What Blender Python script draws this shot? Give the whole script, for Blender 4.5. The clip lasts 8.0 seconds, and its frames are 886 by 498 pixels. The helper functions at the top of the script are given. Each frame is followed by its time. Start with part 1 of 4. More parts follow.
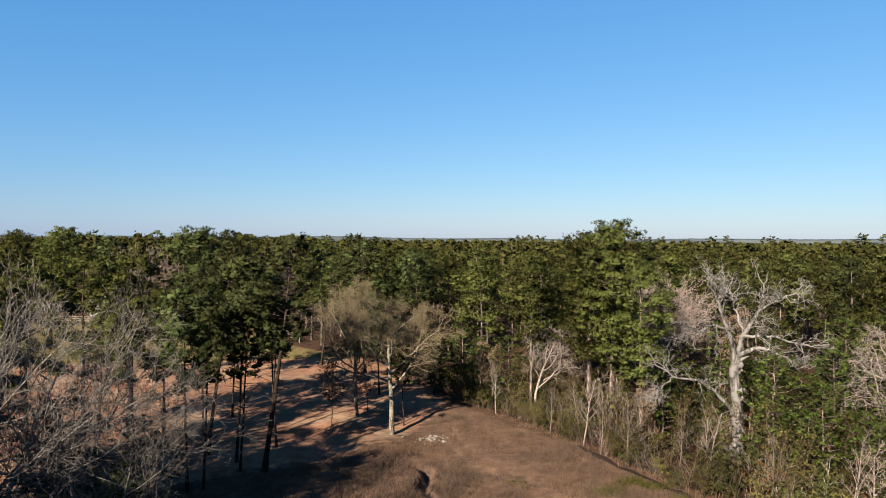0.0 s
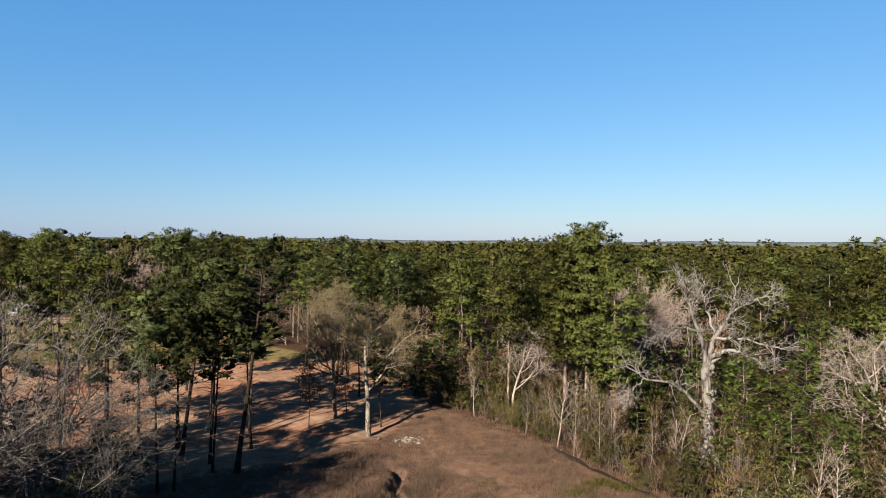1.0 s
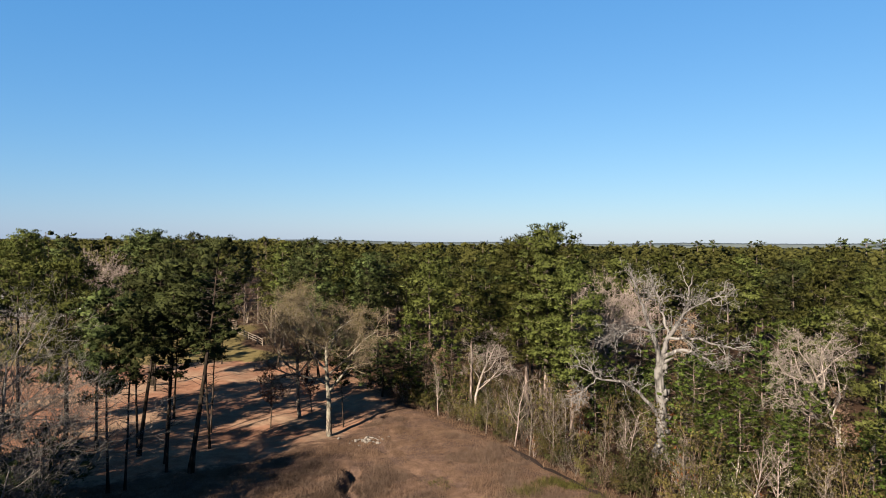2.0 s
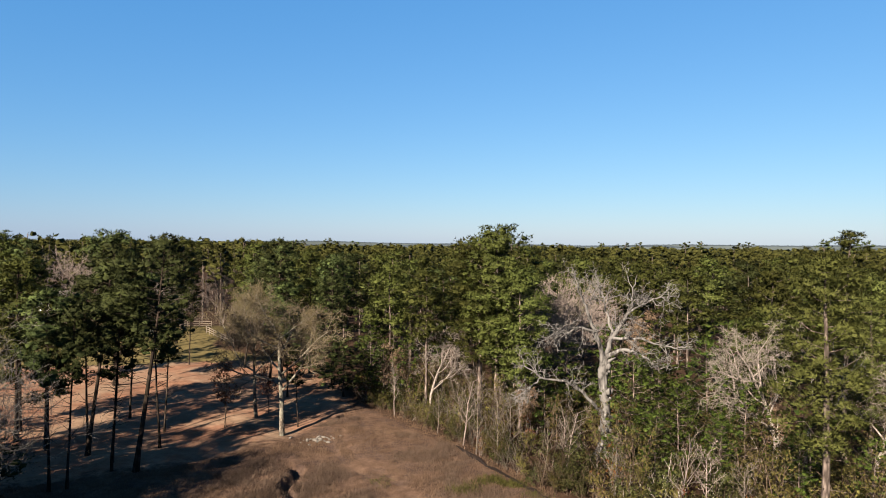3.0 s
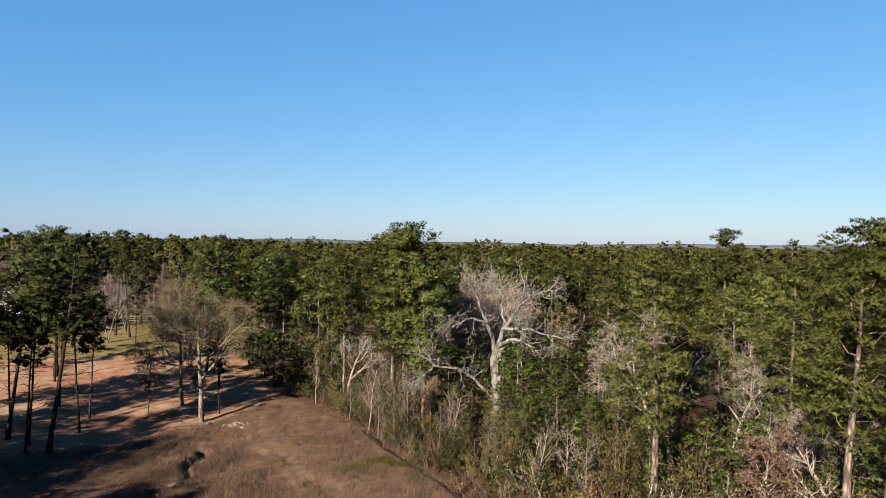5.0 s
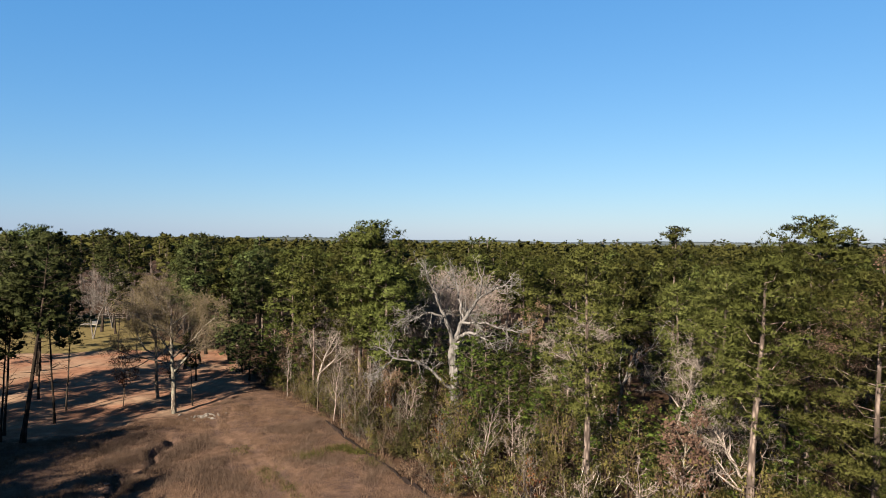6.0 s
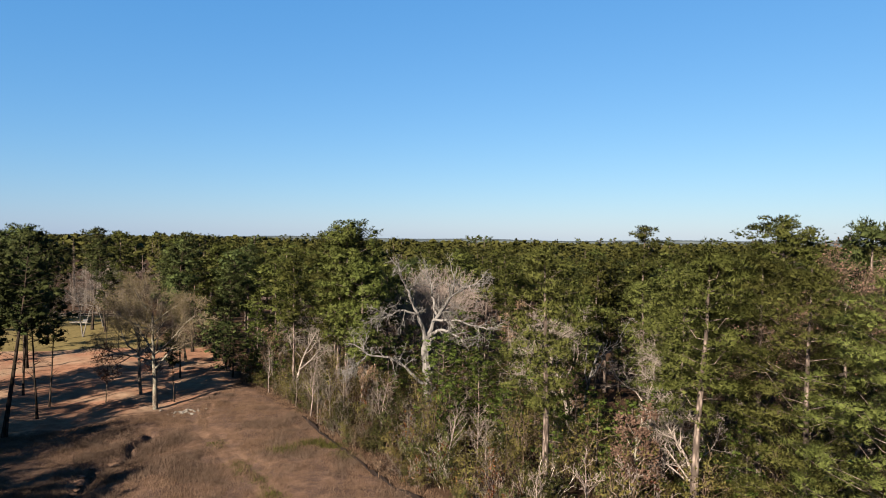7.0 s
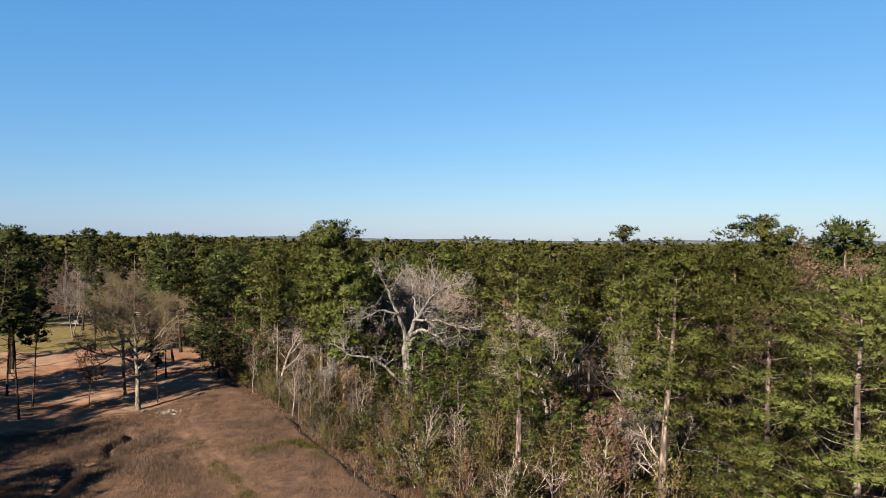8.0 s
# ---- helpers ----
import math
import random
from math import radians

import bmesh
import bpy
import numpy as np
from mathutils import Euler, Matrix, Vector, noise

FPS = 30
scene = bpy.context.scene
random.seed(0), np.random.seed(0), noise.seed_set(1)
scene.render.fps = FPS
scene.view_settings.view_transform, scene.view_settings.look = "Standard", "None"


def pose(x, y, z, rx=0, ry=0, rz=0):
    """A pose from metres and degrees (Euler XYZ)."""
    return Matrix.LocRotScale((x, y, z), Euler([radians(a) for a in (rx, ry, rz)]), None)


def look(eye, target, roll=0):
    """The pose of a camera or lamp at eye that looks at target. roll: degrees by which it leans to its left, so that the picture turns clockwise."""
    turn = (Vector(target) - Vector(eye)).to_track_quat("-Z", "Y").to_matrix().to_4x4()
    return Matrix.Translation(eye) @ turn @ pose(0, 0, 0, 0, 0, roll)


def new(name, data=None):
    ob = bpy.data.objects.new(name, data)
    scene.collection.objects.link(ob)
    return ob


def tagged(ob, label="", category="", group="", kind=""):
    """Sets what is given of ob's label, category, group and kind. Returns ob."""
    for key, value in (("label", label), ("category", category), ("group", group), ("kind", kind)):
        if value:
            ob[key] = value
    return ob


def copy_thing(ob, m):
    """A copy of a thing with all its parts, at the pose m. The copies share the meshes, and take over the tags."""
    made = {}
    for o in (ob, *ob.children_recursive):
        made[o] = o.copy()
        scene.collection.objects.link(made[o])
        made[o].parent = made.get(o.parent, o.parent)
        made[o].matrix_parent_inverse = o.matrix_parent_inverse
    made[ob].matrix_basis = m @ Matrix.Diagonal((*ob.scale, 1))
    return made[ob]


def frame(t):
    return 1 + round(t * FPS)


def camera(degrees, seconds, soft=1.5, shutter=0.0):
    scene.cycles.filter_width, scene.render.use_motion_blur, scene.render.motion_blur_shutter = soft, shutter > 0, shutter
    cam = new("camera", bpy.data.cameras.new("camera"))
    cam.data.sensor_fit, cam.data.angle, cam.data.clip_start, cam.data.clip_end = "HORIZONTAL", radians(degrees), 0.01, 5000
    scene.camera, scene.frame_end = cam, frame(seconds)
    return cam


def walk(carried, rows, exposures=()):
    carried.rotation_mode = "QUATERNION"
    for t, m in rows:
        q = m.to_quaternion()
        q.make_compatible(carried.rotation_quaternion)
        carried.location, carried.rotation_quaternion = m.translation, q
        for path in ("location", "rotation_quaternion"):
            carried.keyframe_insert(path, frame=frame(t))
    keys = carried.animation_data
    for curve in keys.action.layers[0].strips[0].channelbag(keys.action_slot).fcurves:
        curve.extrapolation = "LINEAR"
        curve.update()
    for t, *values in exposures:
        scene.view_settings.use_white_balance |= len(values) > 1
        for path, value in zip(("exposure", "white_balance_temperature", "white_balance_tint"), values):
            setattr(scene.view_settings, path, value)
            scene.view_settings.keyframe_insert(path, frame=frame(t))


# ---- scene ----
cam = camera(69.0, 8.0, soft=0.8)
PATH = [
    (0, (0.0, 0.0, 20.81), (-0.193, 1.99, 20.781), 0.3),
    (0.5, (1.021, -0.094, 20.863), (0.83, 1.897, 20.837), 0.3),
    (1, (2.353, -0.074, 20.827), (2.166, 1.918, 20.805), 0.4),
    (1.5, (4.092, -0.029, 20.788), (3.91, 1.963, 20.768), 0.4),
    (3, (10.798, -0.389, 20.769), (10.643, 1.605, 20.756), 0.5),
    (3.5, (12.986, -0.562, 20.704), (12.838, 1.432, 20.691), 0.5),
    (4, (15.275, -1.197, 20.622), (15.134, 0.798, 20.609), 0.6),
    (4.5, (17.724, -2.26, 20.563), (17.589, -0.264, 20.548), 0.7),
    (5, (20.146, -3.658, 20.589), (20.02, -1.662, 20.572), 0.7),
    (6.5, (26.259, -6.957, 20.573), (26.135, -4.961, 20.547), 0.6),
    (7, (27.534, -7.435, 20.646), (27.411, -5.439, 20.619), 0.6),
    (7.5, (28.695, -7.48, 20.653), (28.572, -5.484, 20.626), 0.5),
    (8, (29.635, -7.374, 20.62), (29.513, -5.378, 20.594), 0.5),
]
WALK = [(t, look(eye, target, roll)) for t, eye, target, roll in PATH]
walk(cam, WALK)

# ---- sky and sun ----
SUN_TURN, SUN_HIGH = 206.0, 27.0          # compass way to the sun (0 = +y, clockwise) and its height
world = bpy.data.worlds.new("sky")
scene.world = world
world.use_nodes = True
wn = world.node_tree.nodes
sky = wn.new("ShaderNodeTexSky")
sky.sky_type = "NISHITA"
sky.sun_disc = False
sky.sun_elevation, sky.sun_rotation = radians(SUN_HIGH), radians(SUN_TURN)
sky.altitude, sky.air_density, sky.dust_density, sky.ozone_density = 60, 1.25, 0.25, 4.5
tint, veil = wn.new("ShaderNodeMix"), wn.new("ShaderNodeMix")
for node, how, colour in ((tint, "MULTIPLY", (0.241, 0.235, 0.205, 1)), (veil, "ADD", (0.000, 0.463, 1.38, 1))):
    node.data_type, node.blend_type = "RGBA", how
    node.inputs[0].default_value, node.inputs[7].default_value = 1.0, colour
for one, two in ((sky.outputs[0], tint.inputs[6]), (tint.outputs[2], veil.inputs[6]), (veil.outputs[2], wn["Background"].inputs[0])):
    world.node_tree.links.new(one, two)
wn["Background"].inputs[1].default_value = 0.05
lamp = bpy.data.lights.new("sun", "SUN")
lamp.energy, lamp.angle, lamp.color = 5.0, radians(0.53), (1.0, 0.84, 0.66)
sun = new("sun", lamp)
a, h = radians(SUN_TURN), radians(SUN_HIGH)
sun.matrix_world = look((60 * math.sin(a), 60 * math.cos(a), 80), (0, 0, 80 - 60 * math.tan(h)))
scene.view_settings.exposure = 2.72


# ---- materials ----
class Nodes:
    """A short way to wire a material."""

    def __init__(self, name, rough=0.9, spec=0.2):
        self.mat = bpy.data.materials.new(name)
        self.mat.use_nodes = True
        self.tree = self.mat.node_tree
        self.bsdf = self.tree.nodes["Principled BSDF"]
        self.bsdf.inputs["Roughness"].default_value = rough
        self.bsdf.inputs["Specular IOR Level"].default_value = spec

    def add(self, kind, **sockets):
        node = self.tree.nodes.new(kind)
        for key, value in sockets.items():
            self.put(node, key, value)
        return node

    def put(self, node, key, value):
        socket = node.inputs[int(key[1:]) if key[0] == "i" and key[1:].isdigit() else key]
        if isinstance(value, bpy.types.NodeSocket):
            self.tree.links.new(value, socket)
        else:
            socket.default_value = value

    def noise(self, scale, detail=4.0, rough=0.6, where=None):
        node = self.add("ShaderNodeTexNoise", Scale=scale, Detail=detail, Roughness=rough)
        self.tree.links.new(where or self.add("ShaderNodeTexCoord").outputs["Object"], node.inputs["Vector"])
        return node.outputs["Fac"]

    def ramp(self, value, *stops):
        node = self.add("ShaderNodeValToRGB")
        self.tree.links.new(value, node.inputs[0])
        band = node.color_ramp.elements
        while len(band) < len(stops):
            band.new(0.5)
        for element, (at, colour) in zip(band, stops):
            element.position, element.color = at, (*colour, 1)
        return node.outputs["Color"]

    def mix(self, fac, one, two, how="MIX"):
        node = self.add("ShaderNodeMix")
        node.data_type, node.blend_type = "RGBA", how
        for key, value in ((0, fac), (6, one), (7, two)):
            if isinstance(value, bpy.types.NodeSocket):
                self.tree.links.new(value, node.inputs[key])
            else:
                node.inputs[key].default_value = (*value, 1) if isinstance(value, tuple) else value
        return node.outputs[2]

    def maths(self, how, one, two=0.0):
        node = self.add("ShaderNodeMath")
        node.operation = how
        self.put(node, "i0", one)
        self.put(node, "i1", two)
        return node.outputs[0]

    def bump(self, height, strength, distance):
        node = self.add("ShaderNodeBump", Height=height, Strength=strength, Distance=distance)
        self.tree.links.new(node.outputs[0], self.bsdf.inputs["Normal"])

    def done(self, colour):
        self.put(self.bsdf, "Base Color", colour)
        return self.mat


def bark(name, dark, light, scale=6.0, stretch=0.25, patch=None):
    n = Nodes(name, 0.92, 0.03)
    co = n.add("ShaderNodeTexCoord").outputs["Object"]
    squeeze = n.add("ShaderNodeMapping", Vector=co)
    squeeze.inputs["Scale"].default_value = (1, 1, stretch)
    plates = n.add("ShaderNodeTexVoronoi", Vector=squeeze.outputs[0], Scale=scale)
    fine = n.noise(scale * 5, 5, 0.7, squeeze.outputs[0])
    tone = n.maths("MULTIPLY", plates.outputs["Distance"], n.maths("ADD", fine, 0.5))
    colour = n.ramp(tone, (0.05, light), (0.6, dark))
    if patch:
        broad = n.noise(0.9, 3, 0.6, co)
        colour = n.mix(n.ramp(broad, (0.45, (0, 0, 0)), (0.6, (1, 1, 1))), colour, patch)
    own = n.add("ShaderNodeObjectInfo").outputs["Random"]
    shade = n.add("ShaderNodeHueSaturation", Color=colour, Value=n.maths("ADD", n.maths("MULTIPLY", own, 0.35), 0.82))
    n.bump(tone, 0.6, 0.05)
    return n.done(shade.outputs[0])


def leaf(name, *colours, through_light=0.08, rough=0.6, spread=0.85):
    """Needles or leaves: tones vary from leaf to leaf and from plant to plant, and light shines through."""
    n = Nodes(name, rough, 0.02)
    island = n.add("ShaderNodeNewGeometry").outputs["Random Per Island"]
    own = n.add("ShaderNodeObjectInfo").outputs["Random"]
    clump = n.noise(0.45, 3, 0.7)
    place = n.noise(0.11, 1, 0.5, n.add("ShaderNodeNewGeometry").outputs["Position"])
    tuft = n.noise(1.6, 2, 0.6)
    both = n.maths("ADD", n.maths("MULTIPLY", island, 0.2), n.maths("ADD", n.maths("MULTIPLY", clump, 0.35), n.maths("MULTIPLY", place, 0.3)))
    both = n.maths("ADD", both, n.maths("MULTIPLY", n.maths("SUBTRACT", tuft, 0.4), 0.9))
    n.bump(n.noise(7.0, 4, 0.75), 0.35, 0.1)
    steps = len(colours) - 1
    colour = n.ramp(both, *[(0.15 + 0.7 * k / steps, c) for k, c in enumerate(colours)])
    shade = n.add("ShaderNodeHueSaturation", Color=colour,
                  Hue=n.maths("ADD", n.maths("MULTIPLY", own, 0.036), 0.492),
                  Value=n.maths("ADD", n.maths("MULTIPLY", own, spread), 1 - spread / 2))
    clear = n.add("ShaderNodeBsdfTranslucent", Color=shade.outputs[0])
    blend = n.add("ShaderNodeMixShader", Fac=through_light)
    n.tree.links.new(n.bsdf.outputs[0], blend.inputs[1])
    n.tree.links.new(clear.outputs[0], blend.inputs[2])
    n.tree.links.new(blend.outputs[0], n.tree.nodes["Material Output"].inputs[0])
    return n.done(shade.outputs[0])


def plain(name, dark, light, scale, rough=0.85, spec=0.2, relief=0.3):
    n = Nodes(name, rough, spec)
    fac = n.noise(scale, 6, 0.65)
    n.bump(fac, relief, 0.03)
    return n.done(n.ramp(fac, (0.3, dark), (0.7, light)))


PINE_BARK = bark("pine_bark", (0.030, 0.024, 0.021), (0.118, 0.096, 0.085), 5)
# darker copy of the pine bark: the clearing's shade is in its colour
SHADED_BARK = bark("shaded_pine_bark", (0.010, 0.008, 0.006), (0.034, 0.025, 0.021), 5)
OAK_BARK = bark("oak_bark", (0.041, 0.035, 0.029), (0.149, 0.129, 0.107), 9, 0.35, (0.100, 0.097, 0.079))
GREY_BARK = bark("grey_bark", (0.080, 0.070, 0.060), (0.235, 0.214, 0.190), 10, 0.5)
WHIP_BARK = bark("ash_grey_bark", (0.040, 0.037, 0.034), (0.132, 0.124, 0.117), 10, 0.5)
PALE_TWIG = bark("pale_twig", (0.089, 0.077, 0.069), (0.203, 0.180, 0.165), 10, 0.5)
PINK_TWIG = bark("pinkish_twig", (0.075, 0.061, 0.055), (0.163, 0.141, 0.131), 10, 0.5)
DEAD_WOOD = bark("bleached_wood", (0.026, 0.025, 0.024), (0.116, 0.112, 0.110), 4, 0.12, (0.078, 0.075, 0.073))
DULL_TWIG = bark("dull_grey_twig", (0.038, 0.032, 0.027), (0.106, 0.092, 0.078), 10, 0.5)
BROWN_TWIG = bark("brown_twig", (0.030, 0.022, 0.016), (0.084, 0.062, 0.047), 10, 0.5)
TAN_TWIG = bark("tan_twig", (0.050, 0.041, 0.030), (0.136, 0.114, 0.084), 10, 0.5)
HAZE_LEAF = leaf("bud_haze", (0.036, 0.031, 0.012), (0.068, 0.056, 0.024), (0.105, 0.084, 0.041))
YOUNG_NEEDLES = leaf("young_pine_needles", (0.007, 0.012, 0.005), (0.021, 0.028, 0.005), (0.036, 0.045, 0.012))
NEEDLES = leaf("pine_needles", (0.008, 0.009, 0.005), (0.023, 0.0255, 0.006), (0.047, 0.049, 0.016))
BRIGHT_NEEDLES = leaf("bright_pine_needles", (0.012, 0.013, 0.004), (0.032, 0.034, 0.009), (0.058, 0.060, 0.020))
# darker copy of the pine needles, with shade put into the tones
SHADED_NEEDLES = leaf("shaded_pine_needles", (0.008, 0.010, 0.004), (0.018, 0.022, 0.008), (0.038, 0.043, 0.013))
SHRUB_LEAF = leaf("shrub_leaves", (0.011, 0.012, 0.005), (0.024, 0.025, 0.009), (0.043, 0.040, 0.014))
OLIVE_LEAF = leaf("olive_leaves", (0.019, 0.017, 0.006), (0.041, 0.034, 0.012), (0.069, 0.056, 0.020))
RUSSET_LEAF = leaf("russet_leaves", (0.033, 0.011, 0.007), (0.067, 0.023, 0.011), (0.100, 0.045, 0.022))
TAN_LEAF = leaf("tan_leaves", (0.034, 0.020, 0.015), (0.060, 0.038, 0.029), (0.088, 0.060, 0.046))
DRY_GRASS = leaf("dry_grass", (0.048, 0.031, 0.021), (0.082, 0.053, 0.037), (0.122, 0.084, 0.058), through_light=0.25, rough=0.8)
MAUVE_WEED = leaf("dead_weed_stalks", (0.022, 0.014, 0.011), (0.043, 0.028, 0.023), (0.070, 0.048, 0.040), through_light=0.2, rough=0.8)
DUSTY_LEAF = leaf("dusty_brown_leaves", (0.028, 0.016, 0.013), (0.054, 0.032, 0.026), (0.086, 0.056, 0.045))
GREEN_WEED = leaf("green_weeds", (0.013, 0.013, 0.004), (0.025, 0.023, 0.007), (0.042, 0.037, 0.012))


def ground_material():
    n = Nodes("ground_cover", 0.95, 0.02)
    zone = n.add("ShaderNodeVertexColor")
    zone.layer_name = "cover"
    parts = n.add("ShaderNodeSeparateColor", Color=zone.outputs["Color"]).outputs
    co = n.add("ShaderNodeTexCoord").outputs["Object"]
    broad, mid, fine = n.noise(0.12, 3, 0.6, co), n.noise(0.8, 5, 0.65, co), n.noise(7.0, 6, 0.75, co)
    two = n.maths("ADD", n.maths("MULTIPLY", mid, 0.55), n.maths("MULTIPLY", fine, 0.45))
    grass = n.ramp(two, (0.3, (0.030, 0.019, 0.012)), (0.5, (0.063, 0.040, 0.028)), (0.72, (0.108, 0.072, 0.050)))
    weedy = n.ramp(n.noise(0.33, 4, 0.7, co), (0.46, (0, 0, 0)), (0.56, (0.75, 0.75, 0.75)))
    grass = n.mix(weedy, grass, n.ramp(two, (0.3, (0.018, 0.012, 0.010)), (0.7, (0.056, 0.039, 0.033))))
    straw = n.ramp(two, (0.3, (0.060, 0.030, 0.019)), (0.5, (0.113, 0.060, 0.039)), (0.72, (0.161, 0.098, 0.067)))
    straw = n.mix(n.ramp(broad, (0.42, (0.000, 0.000, 0.000)), (0.62, (0.782, 0.782, 0.782))), straw, n.ramp(two, (0.3, (0.088, 0.058, 0.039)), (0.7, (0.170, 0.127, 0.090))))
    lawn = n.ramp(two, (0.3, (0.043, 0.036, 0.014)), (0.5, (0.071, 0.057, 0.025)), (0.7, (0.102, 0.083, 0.040)))
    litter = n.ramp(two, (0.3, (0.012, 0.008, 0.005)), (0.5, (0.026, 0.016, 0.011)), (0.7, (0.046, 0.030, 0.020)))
    soft = n.maths("MULTIPLY", n.maths("SUBTRACT", mid, 0.5), 0.9)

    def edge(channel):
        return n.ramp(n.maths("ADD", parts[channel], soft), (0.38, (0, 0, 0)), (0.62, (1, 1, 1)))

    colour = n.mix(edge(0), grass, straw)
    colour = n.mix(edge(1), colour, lawn)
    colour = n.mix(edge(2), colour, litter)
    n.bump(n.maths("ADD", mid, fine), 0.8, 0.12)
    return n.done(colour)


GROUND = ground_material()
CLAY = plain("bare_clay", (0.034, 0.016, 0.010), (0.071, 0.045, 0.030), 4)
RUBBLE = plain("pale_rubble", (0.046, 0.041, 0.034), (0.104, 0.095, 0.086), 6)
CLOTH = plain("black_silt_cloth", (0.004, 0.003, 0.003), (0.012, 0.009, 0.008), 8, 0.95, 0.03)
STAKE = plain("weathered_stake", (0.054, 0.037, 0.024), (0.109, 0.081, 0.054), 9)
RAIL_PAINT = plain("weathered_rail", (0.058, 0.047, 0.038), (0.102, 0.086, 0.070), 5)
WHITE_PAINT = plain("white_siding", (0.20, 0.20, 0.205), (0.26, 0.26, 0.26), 3, 0.6)
ROOFING = plain("grey_shingles", (0.041, 0.041, 0.042), (0.085, 0.085, 0.088), 8)
DARK_GLASS = plain("dark_window_glass", (0.006, 0.008, 0.009), (0.015, 0.019, 0.021), 2, 0.08, 0.5, 0.0)
# far woods with the blue-grey of distance haze painted into the base colour
HAZED_WOOD = plain("haze_tinted_woods", (0.018, 0.025, 0.029), (0.031, 0.040, 0.043), 0.02)
TRAILER_DARK = plain("dark_metal", (0.011, 0.011, 0.012), (0.032, 0.032, 0.035), 5, 0.5, 0.4)


# ---- geometry helpers ----
def unit(v):
    v = np.asarray(v, float)
    return v / (np.sqrt((v * v).sum(-1, keepdims=True)) + 1e-9)


def cross(a, b):
    a, b = np.asarray(a, float), np.asarray(b, float)
    return a[..., [1, 2, 0]] * b[..., [2, 0, 1]] - a[..., [2, 0, 1]] * b[..., [1, 2, 0]]


def ball(steps):
    bm = bmesh.new()
    bmesh.ops.create_icosphere(bm, subdivisions=steps, radius=1)
    verts, tris = np.array([v.co[:] for v in bm.verts]), np.array([[v.index for v in f.verts] for f in bm.faces])
    bm.free()
    return verts, tris


BALLS = {k: ball(k) for k in (1, 2, 3)}


class Geo:
    """Gathers triangles."""

    def __init__(self):
        self.verts, self.tris, self.normals, self.count = [], [], [], 0

    def add(self, verts, tris, normals=None):
        if normals is not None:
            self.normals.append(np.asarray(normals, np.float32).reshape(-1, 3))
        verts = np.asarray(verts, np.float32).reshape(-1, 3)
        self.verts.append(verts)
        self.tris.append(np.asarray(tris, np.int32).reshape(-1, 3) + self.count)
        self.count += len(verts)

    def tube(self, points, radii, sides=5, knob=0.0, rng=None):
        points, radii = np.asarray(points, float), np.asarray(radii, float)
        way = unit(np.gradient(points, axis=0))
        side = unit(cross(way, (0.31, 0.87, 0.38)))
        up = cross(way, side)
        turn = np.linspace(0, 2 * np.pi, sides, endpoint=False)
        ring = np.cos(turn)[None, :, None] * side[:, None] + np.sin(turn)[None, :, None] * up[:, None]
        thick = radii[:, None, None] * np.ones((1, sides, 1))
        if knob:
            thick = thick * (1 + knob * rng.normal(0, 1, thick.shape))
        n = len(points)
        k = np.arange(n - 1)[:, None] * sides + np.arange(sides)
        m = np.arange(n - 1)[:, None] * sides + (np.arange(sides) + 1) % sides
        tris = np.concatenate([np.stack([k, m, m + sides], -1), np.stack([k, m + sides, k + sides], -1)]).reshape(-1, 3)
        self.add((points[:, None] + ring * thick).reshape(-1, 3), tris)

    def blades(self, at, way, length, width, rng, face=None):
        """One slim triangle each, from at along way; face: the way that its flat side looks, more or less."""
        n = len(at)
        way = unit(way)
        loose = rng.normal(0, 1, (n, 3))
        side = unit(cross(way, loose if face is None else unit(face) + 0.3 * loose))
        half = np.broadcast_to(width, n)[:, None] * side / 2
        tip = at + way * np.broadcast_to(length, n)[:, None]
        self.add(np.stack([at - half, at + half, tip], 1), np.arange(3 * n))

    def lump(self, p, size, rng, steps=1, rough=0.16, lean=None):
        """An uneven mass: the dense inside of a clump of needles. lean: the way that the clump as a whole faces."""
        verts, tris = BALLS[steps]
        spin = unit(rng.normal(0, 1, 3))
        a = rng.uniform(0, 6.28)
        turned = verts * math.cos(a) + cross(spin, verts) * math.sin(a) + spin * (verts @ spin)[:, None] * (1 - math.cos(a))
        normals = None if lean is None else unit(0.5 * unit(turned / size) + lean + 0.45 * rng.normal(0, 1, verts.shape))
        self.add(p + turned * size * (1 + rough * rng.normal(0, 1, (len(verts), 1))), tris, normals)

    def lobe(self, p, r, squash, needles, length, width, rng, steps=1, core=0.4, lean=(0, 0, 0.3)):
        """A spray of needle tufts on a branch's end: a small dense inside, and tufts through the whole of it that point out and up, shaded with the roundness of the crown."""
        size, lean = np.array((r, r, r * squash)) * rng.uniform(0.75, 1.3, 3), np.asarray(lean, float)
        if core:
            self.lump(p, size * core, rng, steps, 0.25, lean)
        bunch = 7 if needles < 300 else 14
        tufts = max(needles // bunch, 3)
        u = unit(rng.normal(0, 1, (tufts, 3)))
        u[:, 2] = np.where((u[:, 2] < -0.1) & (rng.uniform(0, 1, tufts) < 0.6), -u[:, 2], u[:, 2])
        at = p + u * size * rng.uniform(0.1, 1.0, (tufts, 1)) ** 0.5
        glow = unit(0.85 * u + lean + 0.15 * rng.normal(0, 1, u.shape))
        u, at, glow = (np.repeat(v, bunch, 0) for v in (u, at, glow))
        way = unit(unit(rng.normal(0, 1, at.shape)) + u * 0.5 + (0, 0, 0.35))
        half = unit(cross(way, glow + 0.4 * rng.normal(0, 1, at.shape))) * (width * rng.uniform(0.6, 1.3, len(at)))[:, None] / 2
        tip = at + way * (length * rng.uniform(0.6, 1.3, len(at)))[:, None]
        flip = np.sign(np.sum(cross(2 * half, tip - at + half) * glow, 1))[:, None]
